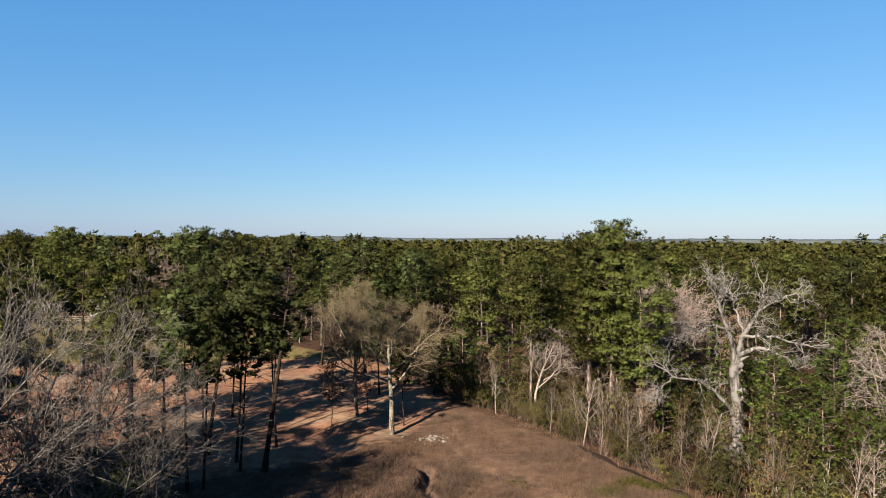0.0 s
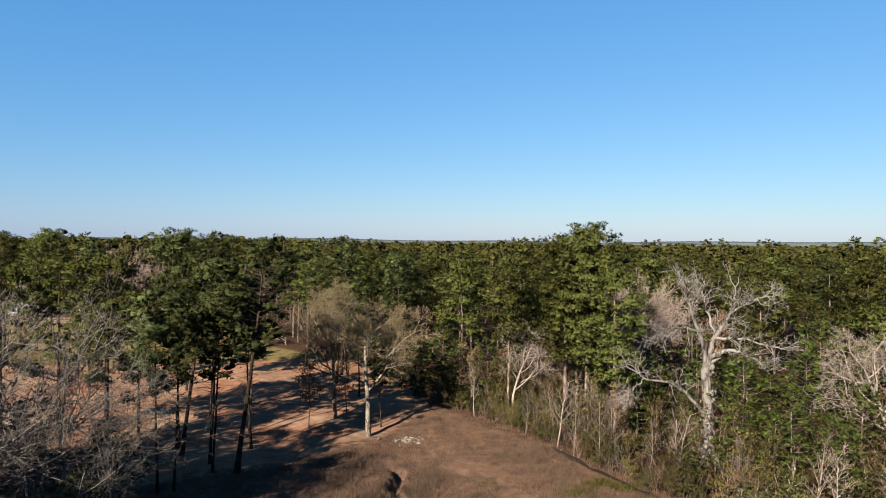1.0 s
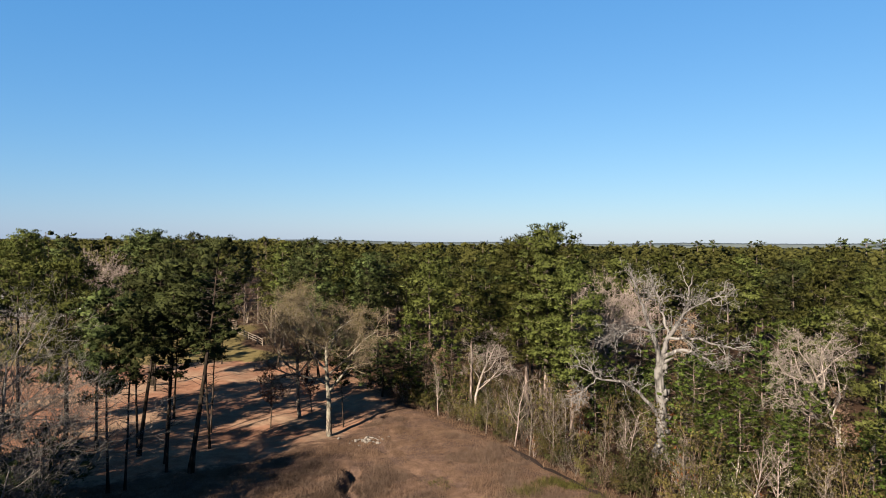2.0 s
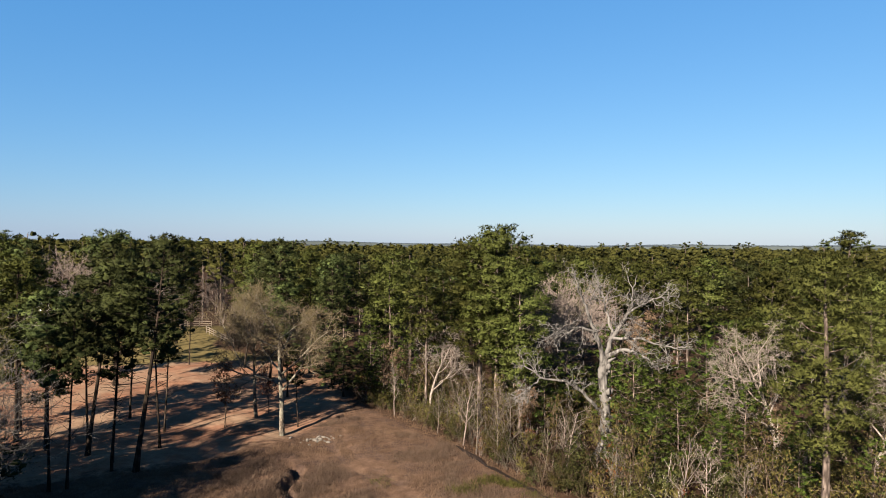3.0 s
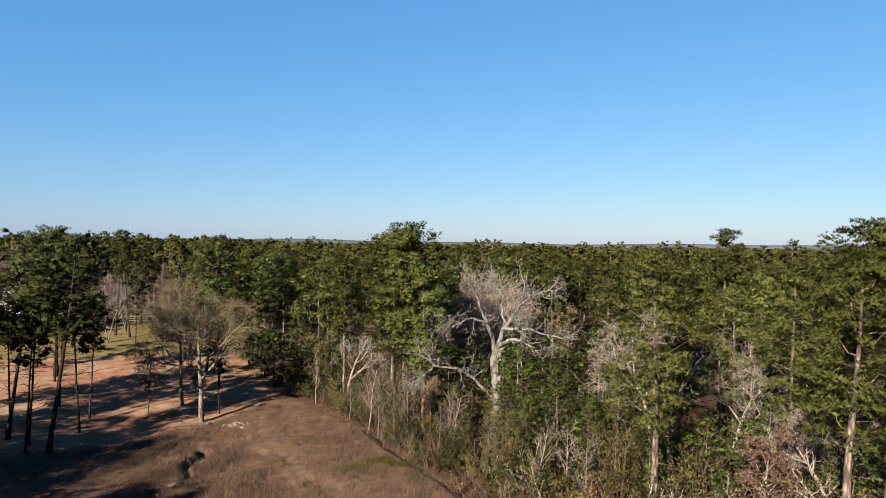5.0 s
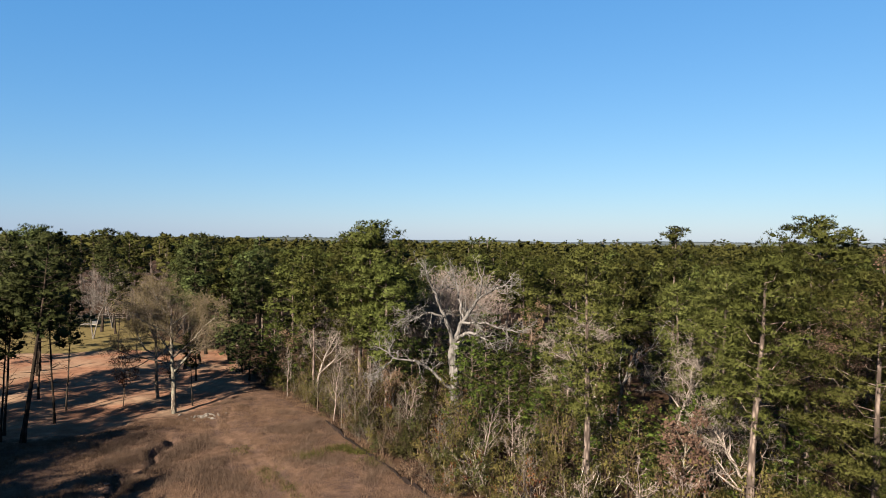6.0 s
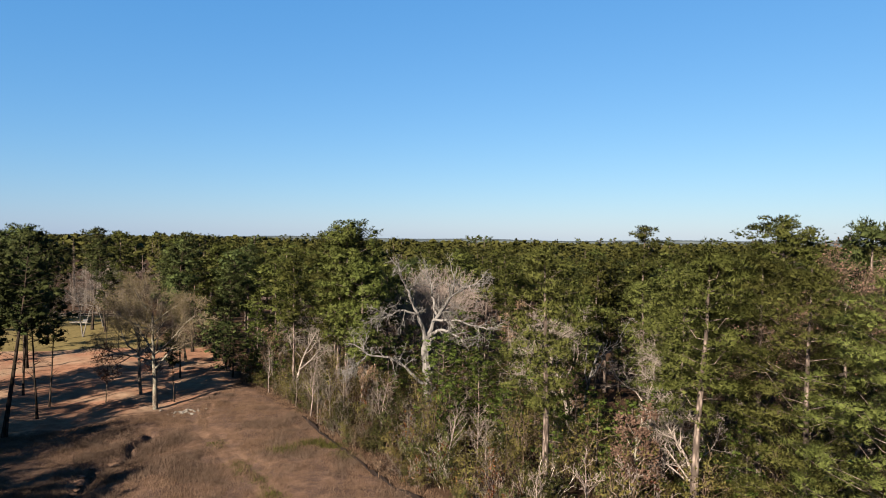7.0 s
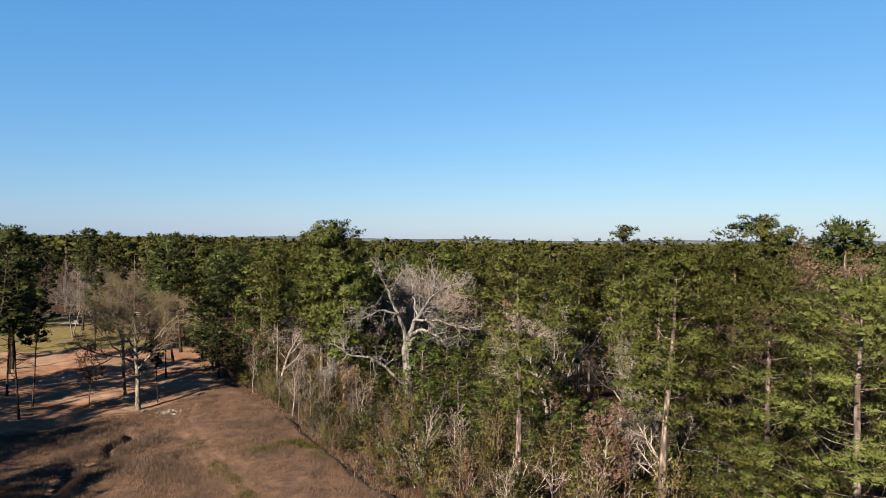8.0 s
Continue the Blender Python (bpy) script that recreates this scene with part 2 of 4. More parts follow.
        half = half * np.where(flip == 0, 1, flip)
        self.add(np.stack([at - half, at + half, tip], 1), np.arange(3 * len(at)), np.repeat(unit(glow + 0.12 * rng.normal(0, 1, glow.shape)), 3, 0))

    def leaves(self, at, size, rng):
        """One rhombus each."""
        n = len(at)
        a = unit(rng.normal(0, 1, (n, 3)))
        b = unit(cross(a, rng.normal(0, 1, (n, 3))))
        s = np.broadcast_to(size, n)[:, None]
        v = np.stack([at - a * s / 2, at + b * s * 0.3, at + a * s / 2, at - b * s * 0.3], 1)
        k = 4 * np.arange(n)[:, None]
        self.add(v, np.concatenate([k + (0, 1, 2), k + (0, 2, 3)]))

    def box(self, x0, x1, y0, y1, z0, z1):
        v = [(x, y, z) for x in (x0, x1) for y in (y0, y1) for z in (z0, z1)]
        q = [(0, 1, 3, 2), (4, 6, 7, 5), (0, 4, 5, 1), (2, 3, 7, 6), (0, 2, 6, 4), (1, 5, 7, 3)]
        self.add(v, [t for a, b, c, d in q for t in ((a, b, c), (a, c, d))])

    def beam(self, p, q, wide, high):
        """A squared bar from p to q."""
        p, q = np.asarray(p, float), np.asarray(q, float)
        way = unit(q - p)
        ref = (0, 0, 1) if abs(way[2]) < 0.9 else (0, 1, 0)
        side = unit(cross(way, ref)) * wide / 2
        up = unit(cross(side, way)) * high / 2
        v = [e + s * side + u * up for e in (p, q) for s in (-1, 1) for u in (-1, 1)]
        f = [(0, 1, 3, 2), (4, 6, 7, 5), (0, 4, 5, 1), (2, 3, 7, 6), (0, 2, 6, 4), (1, 5, 7, 3)]
        self.add(v, [t for a, b, c, d in f for t in ((a, b, c), (a, c, d))])

    def mesh(self, name, material, smooth=False):
        data = bpy.data.meshes.new(name)
        v, f = np.concatenate(self.verts), np.concatenate(self.tris)
        data.vertices.add(len(v))
        data.vertices.foreach_set("co", v.ravel())
        data.loops.add(f.size)
        data.loops.foreach_set("vertex_index", f.ravel())
        data.polygons.add(len(f))
        data.polygons.foreach_set("loop_start", np.arange(0, f.size, 3, dtype=np.int32))
        data.polygons.foreach_set("use_smooth", np.full(len(f), smooth))
        data.materials.append(material)
        data.update(calc_edges=True)
        data.validate()
        if self.normals:
            data.normals_split_custom_set_from_vertices(np.concatenate(self.normals))
        return data


def part(name, geo, material, parent, label="", smooth=False):
    ob = new(name, geo.mesh(name, material, smooth))
    ob.parent = parent
    return tagged(ob, label)


def thing(name, label, category, group="", kind=""):
    return tagged(new(name), label, category, group, kind)


# ---- the lie of the land ----
WOOD_EDGE = [(70, -60), (60, 2), (50, 14), (40, 24), (31, 34), (22.4, 43.8), (18.6, 47.8), (13.7, 55.2), (7.5, 64.4),
             (3.2, 70.2), (-0.9, 75.6), (-7.2, 83.6), (-11.7, 93.6), (-17.1, 100.5), (-24, 110), (-45, 124), (-52, 153),
             (-130, 163), (-220, 175), (-220, -60)]
YARD = [(-10.5, 68), (-7.5, 80), (-8.8, 85), (-11.7, 93.6), (-17.1, 100.5), (-24, 110), (-41, 110), (-62, 101), (-90, 96), (-90, 40), (-40, 46), (-21, 57)]
LAWN = [(-24, 110), (-41, 109), (-62, 100.5), (-90, 96), (-220, 96), (-220, 175), (-130, 163), (-52, 153), (-45, 124)]
GULLY = [(-4.4, 37.0), (-5.2, 42.0), (-6.3, 45.4), (-6.6, 48.2), (-5.7, 50.2), (-6.4, 53.0), (-7.1, 56.2), (-7.2, 58.6)]
TRACK = [(15.5, 37.0), (11.2, 42.8), (7.4, 47.5), (2.9, 53.2), (-2.1, 60.2), (-4.7, 64.4), (-6.5, 70.0)]


def inside(x, y, shape):
    x, y = np.asarray(x, float), np.asarray(y, float)
    hit = np.zeros(x.shape, bool)
    for (x0, y0), (x1, y1) in zip(shape, shape[1:] + shape[:1]):
        crosses = (y0 > y) != (y1 > y)
        hit ^= crosses & (x < (x1 - x0) * (y - y0) / ((y1 - y0) or 1e-9) + x0)
    return hit


def away(x, y, line, closed=False):
    """The distance from a line."""
    x, y = np.asarray(x, float), np.asarray(y, float)
    best = np.full(x.shape, 1e9)
    ends = line[1:] + line[:1] if closed else line[1:]
    for (x0, y0), (x1, y1) in zip(line, ends):
        dx, dy = x1 - x0, y1 - y0
        s = np.clip(((x - x0) * dx + (y - y0) * dy) / (dx * dx + dy * dy), 0, 1)
        best = np.minimum(best, np.hypot(x - x0 - s * dx, y - y0 - s * dy))
    return best


def within(x, y, shape, soft):
    """1 well inside a shape, 0 well outside."""
    d = away(x, y, shape, True)
    return np.clip(0.5 + np.where(inside(x, y, shape), d, -d) / soft, 0, 1)


def drift(x, y, scale, seed):
    """Smooth random values between 0 and 1 over the plan."""
    table = np.random.default_rng(seed).uniform(0, 1, (64, 64))
    u, v = np.asarray(x, float) / scale, np.asarray(y, float) / scale
    i, j = np.floor(u).astype(int), np.floor(v).astype(int)
    a, b = u - i, v - j
    a, b = a * a * (3 - 2 * a), b * b * (3 - 2 * b)
    i, j, k, m = i % 64, j % 64, (i + 1) % 64, (j + 1) % 64
    return (table[i, j] * (1 - a) + table[k, j] * a) * (1 - b) + (table[i, m] * (1 - a) + table[k, m] * a) * b


def land(x, y):
    """The ground's height."""
    x, y = np.asarray(x, float), np.asarray(y, float)
    z = 0.22 * np.sin(x * 0.11 + 0.6) * np.cos(y * 0.09 + 0.4) + 0.10 * np.sin(x * 0.43 + y * 0.31) + 0.05 * np.sin(x * 1.3 - y * 0.9)
    near = np.clip(1.6 - np.hypot(x, y - 55) / 120, 0, 1)
    d = away(x + 1.6 * drift(x, y, 1.9, 5) - 0.8, y + 0.8 * drift(x, y, 1.1, 6) - 0.4, GULLY)
    rut = np.abs(away(x, y, TRACK) - 0.8)
    z = z + near * (0.22 * (drift(x, y, 3.1, 7) - 0.5) + 0.12 * (drift(x, y, 1.2, 8) - 0.5))
    return z * near - (0.9 + 0.5 * drift(x, y, 2.0, 9)) * np.exp(-((d / (0.24 + 0.24 * drift(x, y, 2.3, 10))) ** 4)) - 0.12 * np.exp(-((d / 1.8) ** 2)) - 0.07 * np.exp(-((rut / 0.3) ** 2))


def build_ground():
    def axis(lo, hi, step, far):
        mid = np.arange(lo, hi + step / 2, step)
        out = np.geomspace(1, 1 + far, 26) - 1
        return np.concatenate([lo - out[:0:-1], mid, hi + out[1:]])

    xs, ys = axis(-42, 36, 0.34, 4700), axis(36, 108, 0.34, 4700)
    X, Y = np.meshgrid(xs, ys)
    v = np.stack([X, Y, land(X, Y)], -1).reshape(-1, 3)
    nx, ny = len(xs), len(ys)
    k = (np.arange(ny - 1)[:, None] * nx + np.arange(nx - 1)).ravel()
    geo = Geo()
    geo.add(v, np.concatenate([np.stack([k, k + 1, k + nx + 1], 1), np.stack([k, k + nx + 1, k + nx], 1)]))
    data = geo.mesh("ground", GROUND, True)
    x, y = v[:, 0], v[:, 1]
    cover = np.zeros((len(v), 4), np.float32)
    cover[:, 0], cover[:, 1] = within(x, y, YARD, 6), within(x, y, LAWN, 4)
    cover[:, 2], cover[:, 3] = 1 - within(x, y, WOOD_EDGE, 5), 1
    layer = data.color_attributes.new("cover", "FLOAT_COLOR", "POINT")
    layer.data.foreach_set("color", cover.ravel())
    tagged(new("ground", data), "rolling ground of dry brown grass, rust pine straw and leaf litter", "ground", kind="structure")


build_ground()


# ---- trees ----
def grow(rng, p, way, length, r, level, spec, out):
    """Adds (level, points, radii) of a limb and all that it bears."""
    n = spec["segs"][level]
    pts, rad = [np.array(p, float)], np.linspace(r, r * spec["taper"][level], n + 1)
    way = unit(way)
    for _ in range(n):
        way = unit(way + rng.normal(0, spec["wild"][level], 3) + (0, 0, spec["lift"][level]))
        pts.append(pts[-1] + way * length / n)
    pts = np.array(pts)
    out.append((level, pts, rad))
    if level + 1 >= len(spec["segs"]):
        return
    kids = spec["kids"][level]
    turn = rng.uniform(0, 6.28)
    for k in range(kids):
        s = spec["from"][level] + (1 - spec["from"][level]) * (k + rng.uniform(0.2, 0.9)) / kids
        i = min(int(s * n), n - 1)
        at = pts[i] + (pts[i + 1] - pts[i]) * (s * n - i)
        along = unit(pts[i + 1] - pts[i])
        turn += 2.4 + rng.normal(0, 0.4)
        side = unit(cross(along, (0.2, 0.9, 0.4)))
        other = cross(along, side)
        open_angle = radians(spec["angle"][level] + rng.normal(0, 9))
        out_way = math.cos(open_angle) * along + math.sin(open_angle) * (math.cos(turn) * side + math.sin(turn) * other)
        grow(rng, at, out_way, length * spec["ratio"][level] * rng.uniform(0.65, 1.1) * (1.15 - 0.5 * s), max((rad[i] * spec["thin"][level]), 0.008), level + 1, spec, out)


HARDWOOD = dict(segs=[6, 5, 4, 2, 1], taper=[0.35, 0.3, 0.3, 0.4, 0.5], wild=[0.06, 0.13, 0.17, 0.2, 0.2], lift=[0.05, 0.10, 0.08, 0.05, 0.03],
                kids=[9, 7, 6, 6], angle=[46, 44, 44, 42], ratio=[0.66, 0.54, 0.5, 0.5], thin=[0.6, 0.55, 0.5, 0.5], **{"from": [0.35, 0.25, 0.25, 0.2]})
SPREADING = dict(HARDWOOD, kids=[9, 7, 5, 4], angle=[56, 44, 40, 36], lift=[0.02, 0.11, 0.10, 0.06, 0.02], wild=[0.09, 0.15, 0.15, 0.14, 0.12], ratio=[0.72, 0.56, 0.52, 0.5])
GNARLED = dict(HARDWOOD, segs=[6, 7, 5, 3, 1], kids=[9, 8, 7, 6], angle=[55, 50, 48, 45], wild=[0.12, 0.28, 0.34, 0.36, 0.3], lift=[0.02, 0.07, 0.04, 0.02, 0.0], ratio=[0.7, 0.55, 0.5, 0.5])
WHIPPY = dict(HARDWOOD, segs=[6, 6, 5, 4, 2], kids=[9, 7, 6, 3], angle=[64, 50, 42, 36], wild=[0.09, 0.13, 0.14, 0.12, 0.08], lift=[0.0, 0.045, 0.06, 0.06, 0.04], ratio=[0.78, 0.6, 0.55, 0.55])
SAPLING = dict(HARDWOOD, segs=[6, 4, 2, 1], kids=[12, 5, 4], angle=[42, 40, 38], ratio=[0.36, 0.5, 0.5], **{"from": [0.3, 0.25, 0.2]})


def limbs_into(geo, limbs, twig_floor=0.014):
    sides = (7, 6, 4, 3, 3)
    for level, pts, rad in limbs:
        geo.tube(pts, np.maximum(rad, twig_floor), sides[min(level, 4)])


def bare_tree(seed, height, bark_mat, twig_mat, spec, name, label, category="bare tree", lean=(0, 0, 1), stems=1, girth=0.022, foliage=None, leaf_count=0, leaf_size=0.12, group="", floor=0.014):
    """A leafless or nearly leafless tree: trunk with main limbs, twigs, and some leaves."""
    rng = np.random.default_rng(seed)
    limbs = []
    for s in range(stems):
        way = np.array(lean) + (rng.normal(0, 0.16, 3) * (1, 1, 0) if stems > 1 else 0)
        grow(rng, rng.normal(0, 0.25, 3) * (1, 1, 0) * (stems > 1) + (0, 0, -0.2), way, height * 0.8, height * girth / stems**0.5, 0, spec, limbs)
    top = max(p[:, 2].max() for _, p, _ in limbs)
    k = height / top
    limbs = [(lv, p * k, r) for lv, p, r in limbs]
    tree = thing(name, label, category, group)
    big, small = Geo(), Geo()
    limbs_into(big, [x for x in limbs if x[0] < 2], floor)
    limbs_into(small, [x for x in limbs if x[0] >= 2], floor)
    part("trunk", big, bark_mat, tree, smooth=True)
    part("branchwork", small, twig_mat, tree)
    if foliage:
        ends = np.concatenate([p[1:] for lv, p, _ in limbs if lv >= len(spec["segs"]) - 2])
        pick = ends[rng.integers(0, len(ends), leaf_count)] + rng.normal(0, 0.16, (leaf_count, 3))
        leaves = Geo()
        leaves.leaves(pick, rng.uniform(0.7, 1.3, leaf_count) * leaf_size, rng)
        part("foliage", leaves, foliage, tree)
    return tree


def pine(seed, height, base, spread, needles, bark_mat, branches=44, clumps=4, tufts=12, blades=5, length=0.34, width=0.085, lean=(0.0, 0.0), girth=0.22,
         peak=0.35, dead_stubs=5, clump=0.72, name="pine_tree", label="tall pine with a tufted green crown", group="pines of the wood"):
    """A pine: bare lower trunk, limbs that lift at their ends, and flattened clumps of needle tufts on their outer parts.
    peak: where up the crown it is widest."""
    rng = np.random.default_rng(seed)
    wood, green = Geo(), Geo()
    steps = np.linspace(0, 1, 12)
    sway = np.cumsum(rng.normal(0, 0.05, (12, 2)), 0) * (steps[:, None])
    axis = np.stack([lean[0] * height * steps + sway[:, 0], lean[1] * height * steps + sway[:, 1], steps * height * 0.97 - 0.25 * (steps == 0)], 1)
    wood.tube(axis, girth * (1 - 0.86 * steps**1.2) * (1 + 0.5 * np.exp(-steps * 30)), 8, 0.03, rng)

    def stem(z):
        return np.array([np.interp(z / (height * 0.97), steps, axis[:, i]) for i in range(3)])

    turn = rng.uniform(0, 6.28)
    for k in range(branches):
        s = (k + rng.uniform(0, 1)) / branches
        z = base + (height - base) * (0.01 + 0.95 * s)
        turn += 2.4 + rng.normal(0, 0.5)
        shape = (0.62 + 0.38 * s / peak) if s < peak else max(1 - ((s - peak) / (1 - peak)) ** 2.4, 0.06) ** 0.5
        reach = max(spread * shape * rng.uniform(0.55, 1.15), 0.45)
        rise = 0.0 + 0.6 * s + rng.normal(0, 0.12)
        out = np.array([math.cos(turn), math.sin(turn), 0])
        u = np.linspace(0, 1, 5)
        curve = stem(z) + out * (u * reach)[:, None] + np.array([0, 0, 1]) * (reach * (rise * u * 0.6 + 0.2 * u**2))[:, None] + rng.normal(0, 0.06 * reach, (5, 3)) * u[:, None]
        wood.tube(curve, (0.012 + 0.012 * reach) * (1 - 0.75 * u), 3)
        count = max(1, round(clumps * (0.3 + 0.7 * reach / spread)))
        for c in range(count):
            v = 1.0 - 0.55 * (c + rng.uniform(0, 0.8)) / count
            i = min(int(v * 4), 3)
            p = curve[i] + (curve[i + 1] - curve[i]) * (v * 4 - i)
            p = p + cross(out, (0, 0, 1)) * rng.normal(0, 0.28 * reach * v) + (0, 0, rng.uniform(0, 0.25))
            green.lobe(p, clump * rng.uniform(0.65, 1.3), 0.62, tufts * blades, length, width, rng, 1, 0.4, out * 0.8 * v + (0, 0, 0.3))
    for _ in range(dead_stubs):
        z = rng.uniform(0.45, 1.0) * base
        out = unit(np.array([rng.normal(), rng.normal(), rng.uniform(-0.1, 0.4)]))
        p = stem(z)
        wood.tube([p, p + out * 0.5, p + out * rng.uniform(0.7, 1.6) + rng.normal(0, 0.12, 3)], (0.035, 0.025, 0.01), 4)
    tree = thing(name, label, "pine tree", group)
    part("trunk", wood, bark_mat, tree, smooth=True)
    part("crown", green, needles, tree)
    return tree


def domed_pine(seed, height, base, spread, needles, bark_mat, lobes=26, lobe=1.15, coat=40, length=0.42, width=0.14, girth=0.2, dead_stubs=3, fine=1, wide_at=0.5, lean=0.0, core=0.32, limb=1.0,
               name="pine_tree", label="tall pine with a billowing green crown", group="pines of the wood"):
    """A full-grown pine: bare trunk, limbs, and a rounded crown of dense clumps with gaps between them."""
    rng = np.random.default_rng(seed)
    wood, green = Geo(), Geo()
    steps = np.linspace(0, 1, 9)
    sway = np.cumsum(rng.normal(0, 0.07, (9, 2)), 0) * steps[:, None]
    axis = np.stack([sway[:, 0] + lean * height * steps, sway[:, 1], steps * (height - 1.5 * lobe) - 0.25 * (steps == 0)], 1)
    wood.tube(axis, girth * (1 - 0.82 * steps**1.2) * (1 + 0.5 * np.exp(-steps * 30)), 7, 0.03, rng)
    turn, boughs = rng.uniform(0, 6.28), max(lobes // 4, 7)
    for k in range(boughs):
        s = ((k + rng.uniform(0.1, 0.9)) / boughs) ** 0.85
        turn += 2.4 + rng.normal(0, 0.35)
        shape = 0.66 + 0.34 * s / wide_at if s < wide_at else max(1 - ((s - wide_at) / (1 - wide_at)) ** 2.6, 0.03) ** 0.5
        out = max(spread * shape - 0.9 * lobe, 0.15) * (rng.uniform(0.3, 1.1) ** 0.5)
        z = base + (height - 1.1 * lobe - base) * min(s, 0.95)
        i = min(z / (height - 1.5 * lobe), 1)
        hub = np.array([np.interp(i, steps, axis[:, 0]), np.interp(i, steps, axis[:, 1]), 0])
        way = np.array([math.cos(turn), math.sin(turn), 0])
        p = hub + way * out + (0, 0, z)
        root = hub + (0, 0, min(max(z - 0.35 * out - 0.3, base * 0.75), axis[-1, 2]))
        bend = root + (p - root) * 0.65 + rng.normal(0, 0.1 + 0.05 * out, 3)
        sag = root + (p - root) * 0.3 - (0, 0, 0.06 * out)
        wood.tube([root, sag, bend, p], limb * np.array((0.02 + 0.009 * out, 0.016 + 0.007 * out, 0.014 + 0.004 * out, 0.01)), 4)
        for m in range(5):
            on = p if m < 3 else bend + (p - bend) * rng.uniform(-0.9, 0.7)
            q = on + rng.normal(0, 1, 3) * (0.72 * lobe, 0.72 * lobe, 0.34 * lobe)
            if 0 < m < 3:
                wood.tube([bend + (p - bend) * 0.7, q], (0.016, 0.009), 3)
            facing = (q - hub - (0, 0, z - 0.3)) / spread
            green.lobe(q, lobe * rng.uniform(0.75, 1.25), 0.52, coat, length, width, rng, fine, core, 0.9 * facing + (0, 0, 0.2 + 0.35 * s))
    for _ in range(dead_stubs):
        z, out = rng.uniform(0.4, 1.0) * base, unit(np.array([rng.normal(), rng.normal(), rng.uniform(-0.1, 0.4)]))
        wood.tube([(0, 0, z), out * 0.5 + (0, 0, z), out * rng.uniform(0.7, 1.6) + (0, 0, z)], (0.04, 0.03, 0.01), 4)
    tree = thing(name, label, "pine tree", group)
    part("trunk", wood, bark_mat, tree, smooth=True)
    part("crown", green, needles, tree)
    return tree


def shrub(seed, height, spread, stems, foliage, twig_mat, leaf_count, leaf_size, name, label, category="shrub", group="brush along the wood's edge"):
    """A bush of several stems with twigs and leaves, uneven in outline."""
    rng = np.random.default_rng(seed)
    spec = dict(segs=[3, 2, 1], taper=[0.4, 0.4, 0.5], wild=[0.14, 0.2, 0.2], lift=[0.08, 0.06, 0.02], kids=[5, 2], angle=[38, 40], ratio=[0.45, 0.5], thin=[0.6, 0.6], **{"from": [0.15, 0.2]})
    limbs = []
    for _ in range(stems):
        turn, far = rng.uniform(0, 6.28), abs(rng.normal(0, 0.45))
        way = (math.cos(turn) * far * spread / height * 2, math.sin(turn) * far * spread / height * 2, 1)
        grow(rng, (rng.normal(0, spread * 0.12), rng.normal(0, spread * 0.12), -0.1), way, height * rng.uniform(0.5, 0.9), 0.012 * height ** 0.7 + 0.008, 0, spec, limbs)
    wood, green = Geo(), Geo()
    for level, pts, rad in limbs:
        wood.tube(pts, np.maximum(rad, 0.012), 3)
    tree = thing(name, label, category, group)
    part("brushwood", wood, twig_mat, tree)
    if leaf_count:
        ends = np.concatenate([p[1:] for lv, p, _ in limbs if lv >= 1])
        middle = ends.mean(0)
        for p in ends[rng.integers(0, len(ends), max(leaf_count // 42, 3))]:
            p = np.maximum(p + rng.normal(0, 0.12, 3), (-9, -9, 0.25))
            green.lobe(p, rng.uniform(0.25, 0.55), 0.8, 42, leaf_size * 0.95, leaf_size * 0.5, rng, 1, 0, 0.8 * unit(p - middle) + (0, 0, 0.25))
        part("foliage", green, foliage, tree)
    return tree


def stand(ob, x, y, turn=0.0, size=1.0, tall=1.0):
    """Puts a first thing in its place on the ground."""
    ob.matrix_basis = pose(x, y, float(land(x, y)), 0, 0, turn) @ Matrix.Diagonal((size, size, size * tall, 1))
    return ob


def again(ob, x, y, turn=0.0, size=1.0, tall=1.0, label=""):
    """Another of the same kind."""
    copy = copy_thing(ob, pose(x, y, float(land(x, y)), 0, 0, turn))
    copy.scale = (size, size, size * tall)
    return tagged(copy, label)


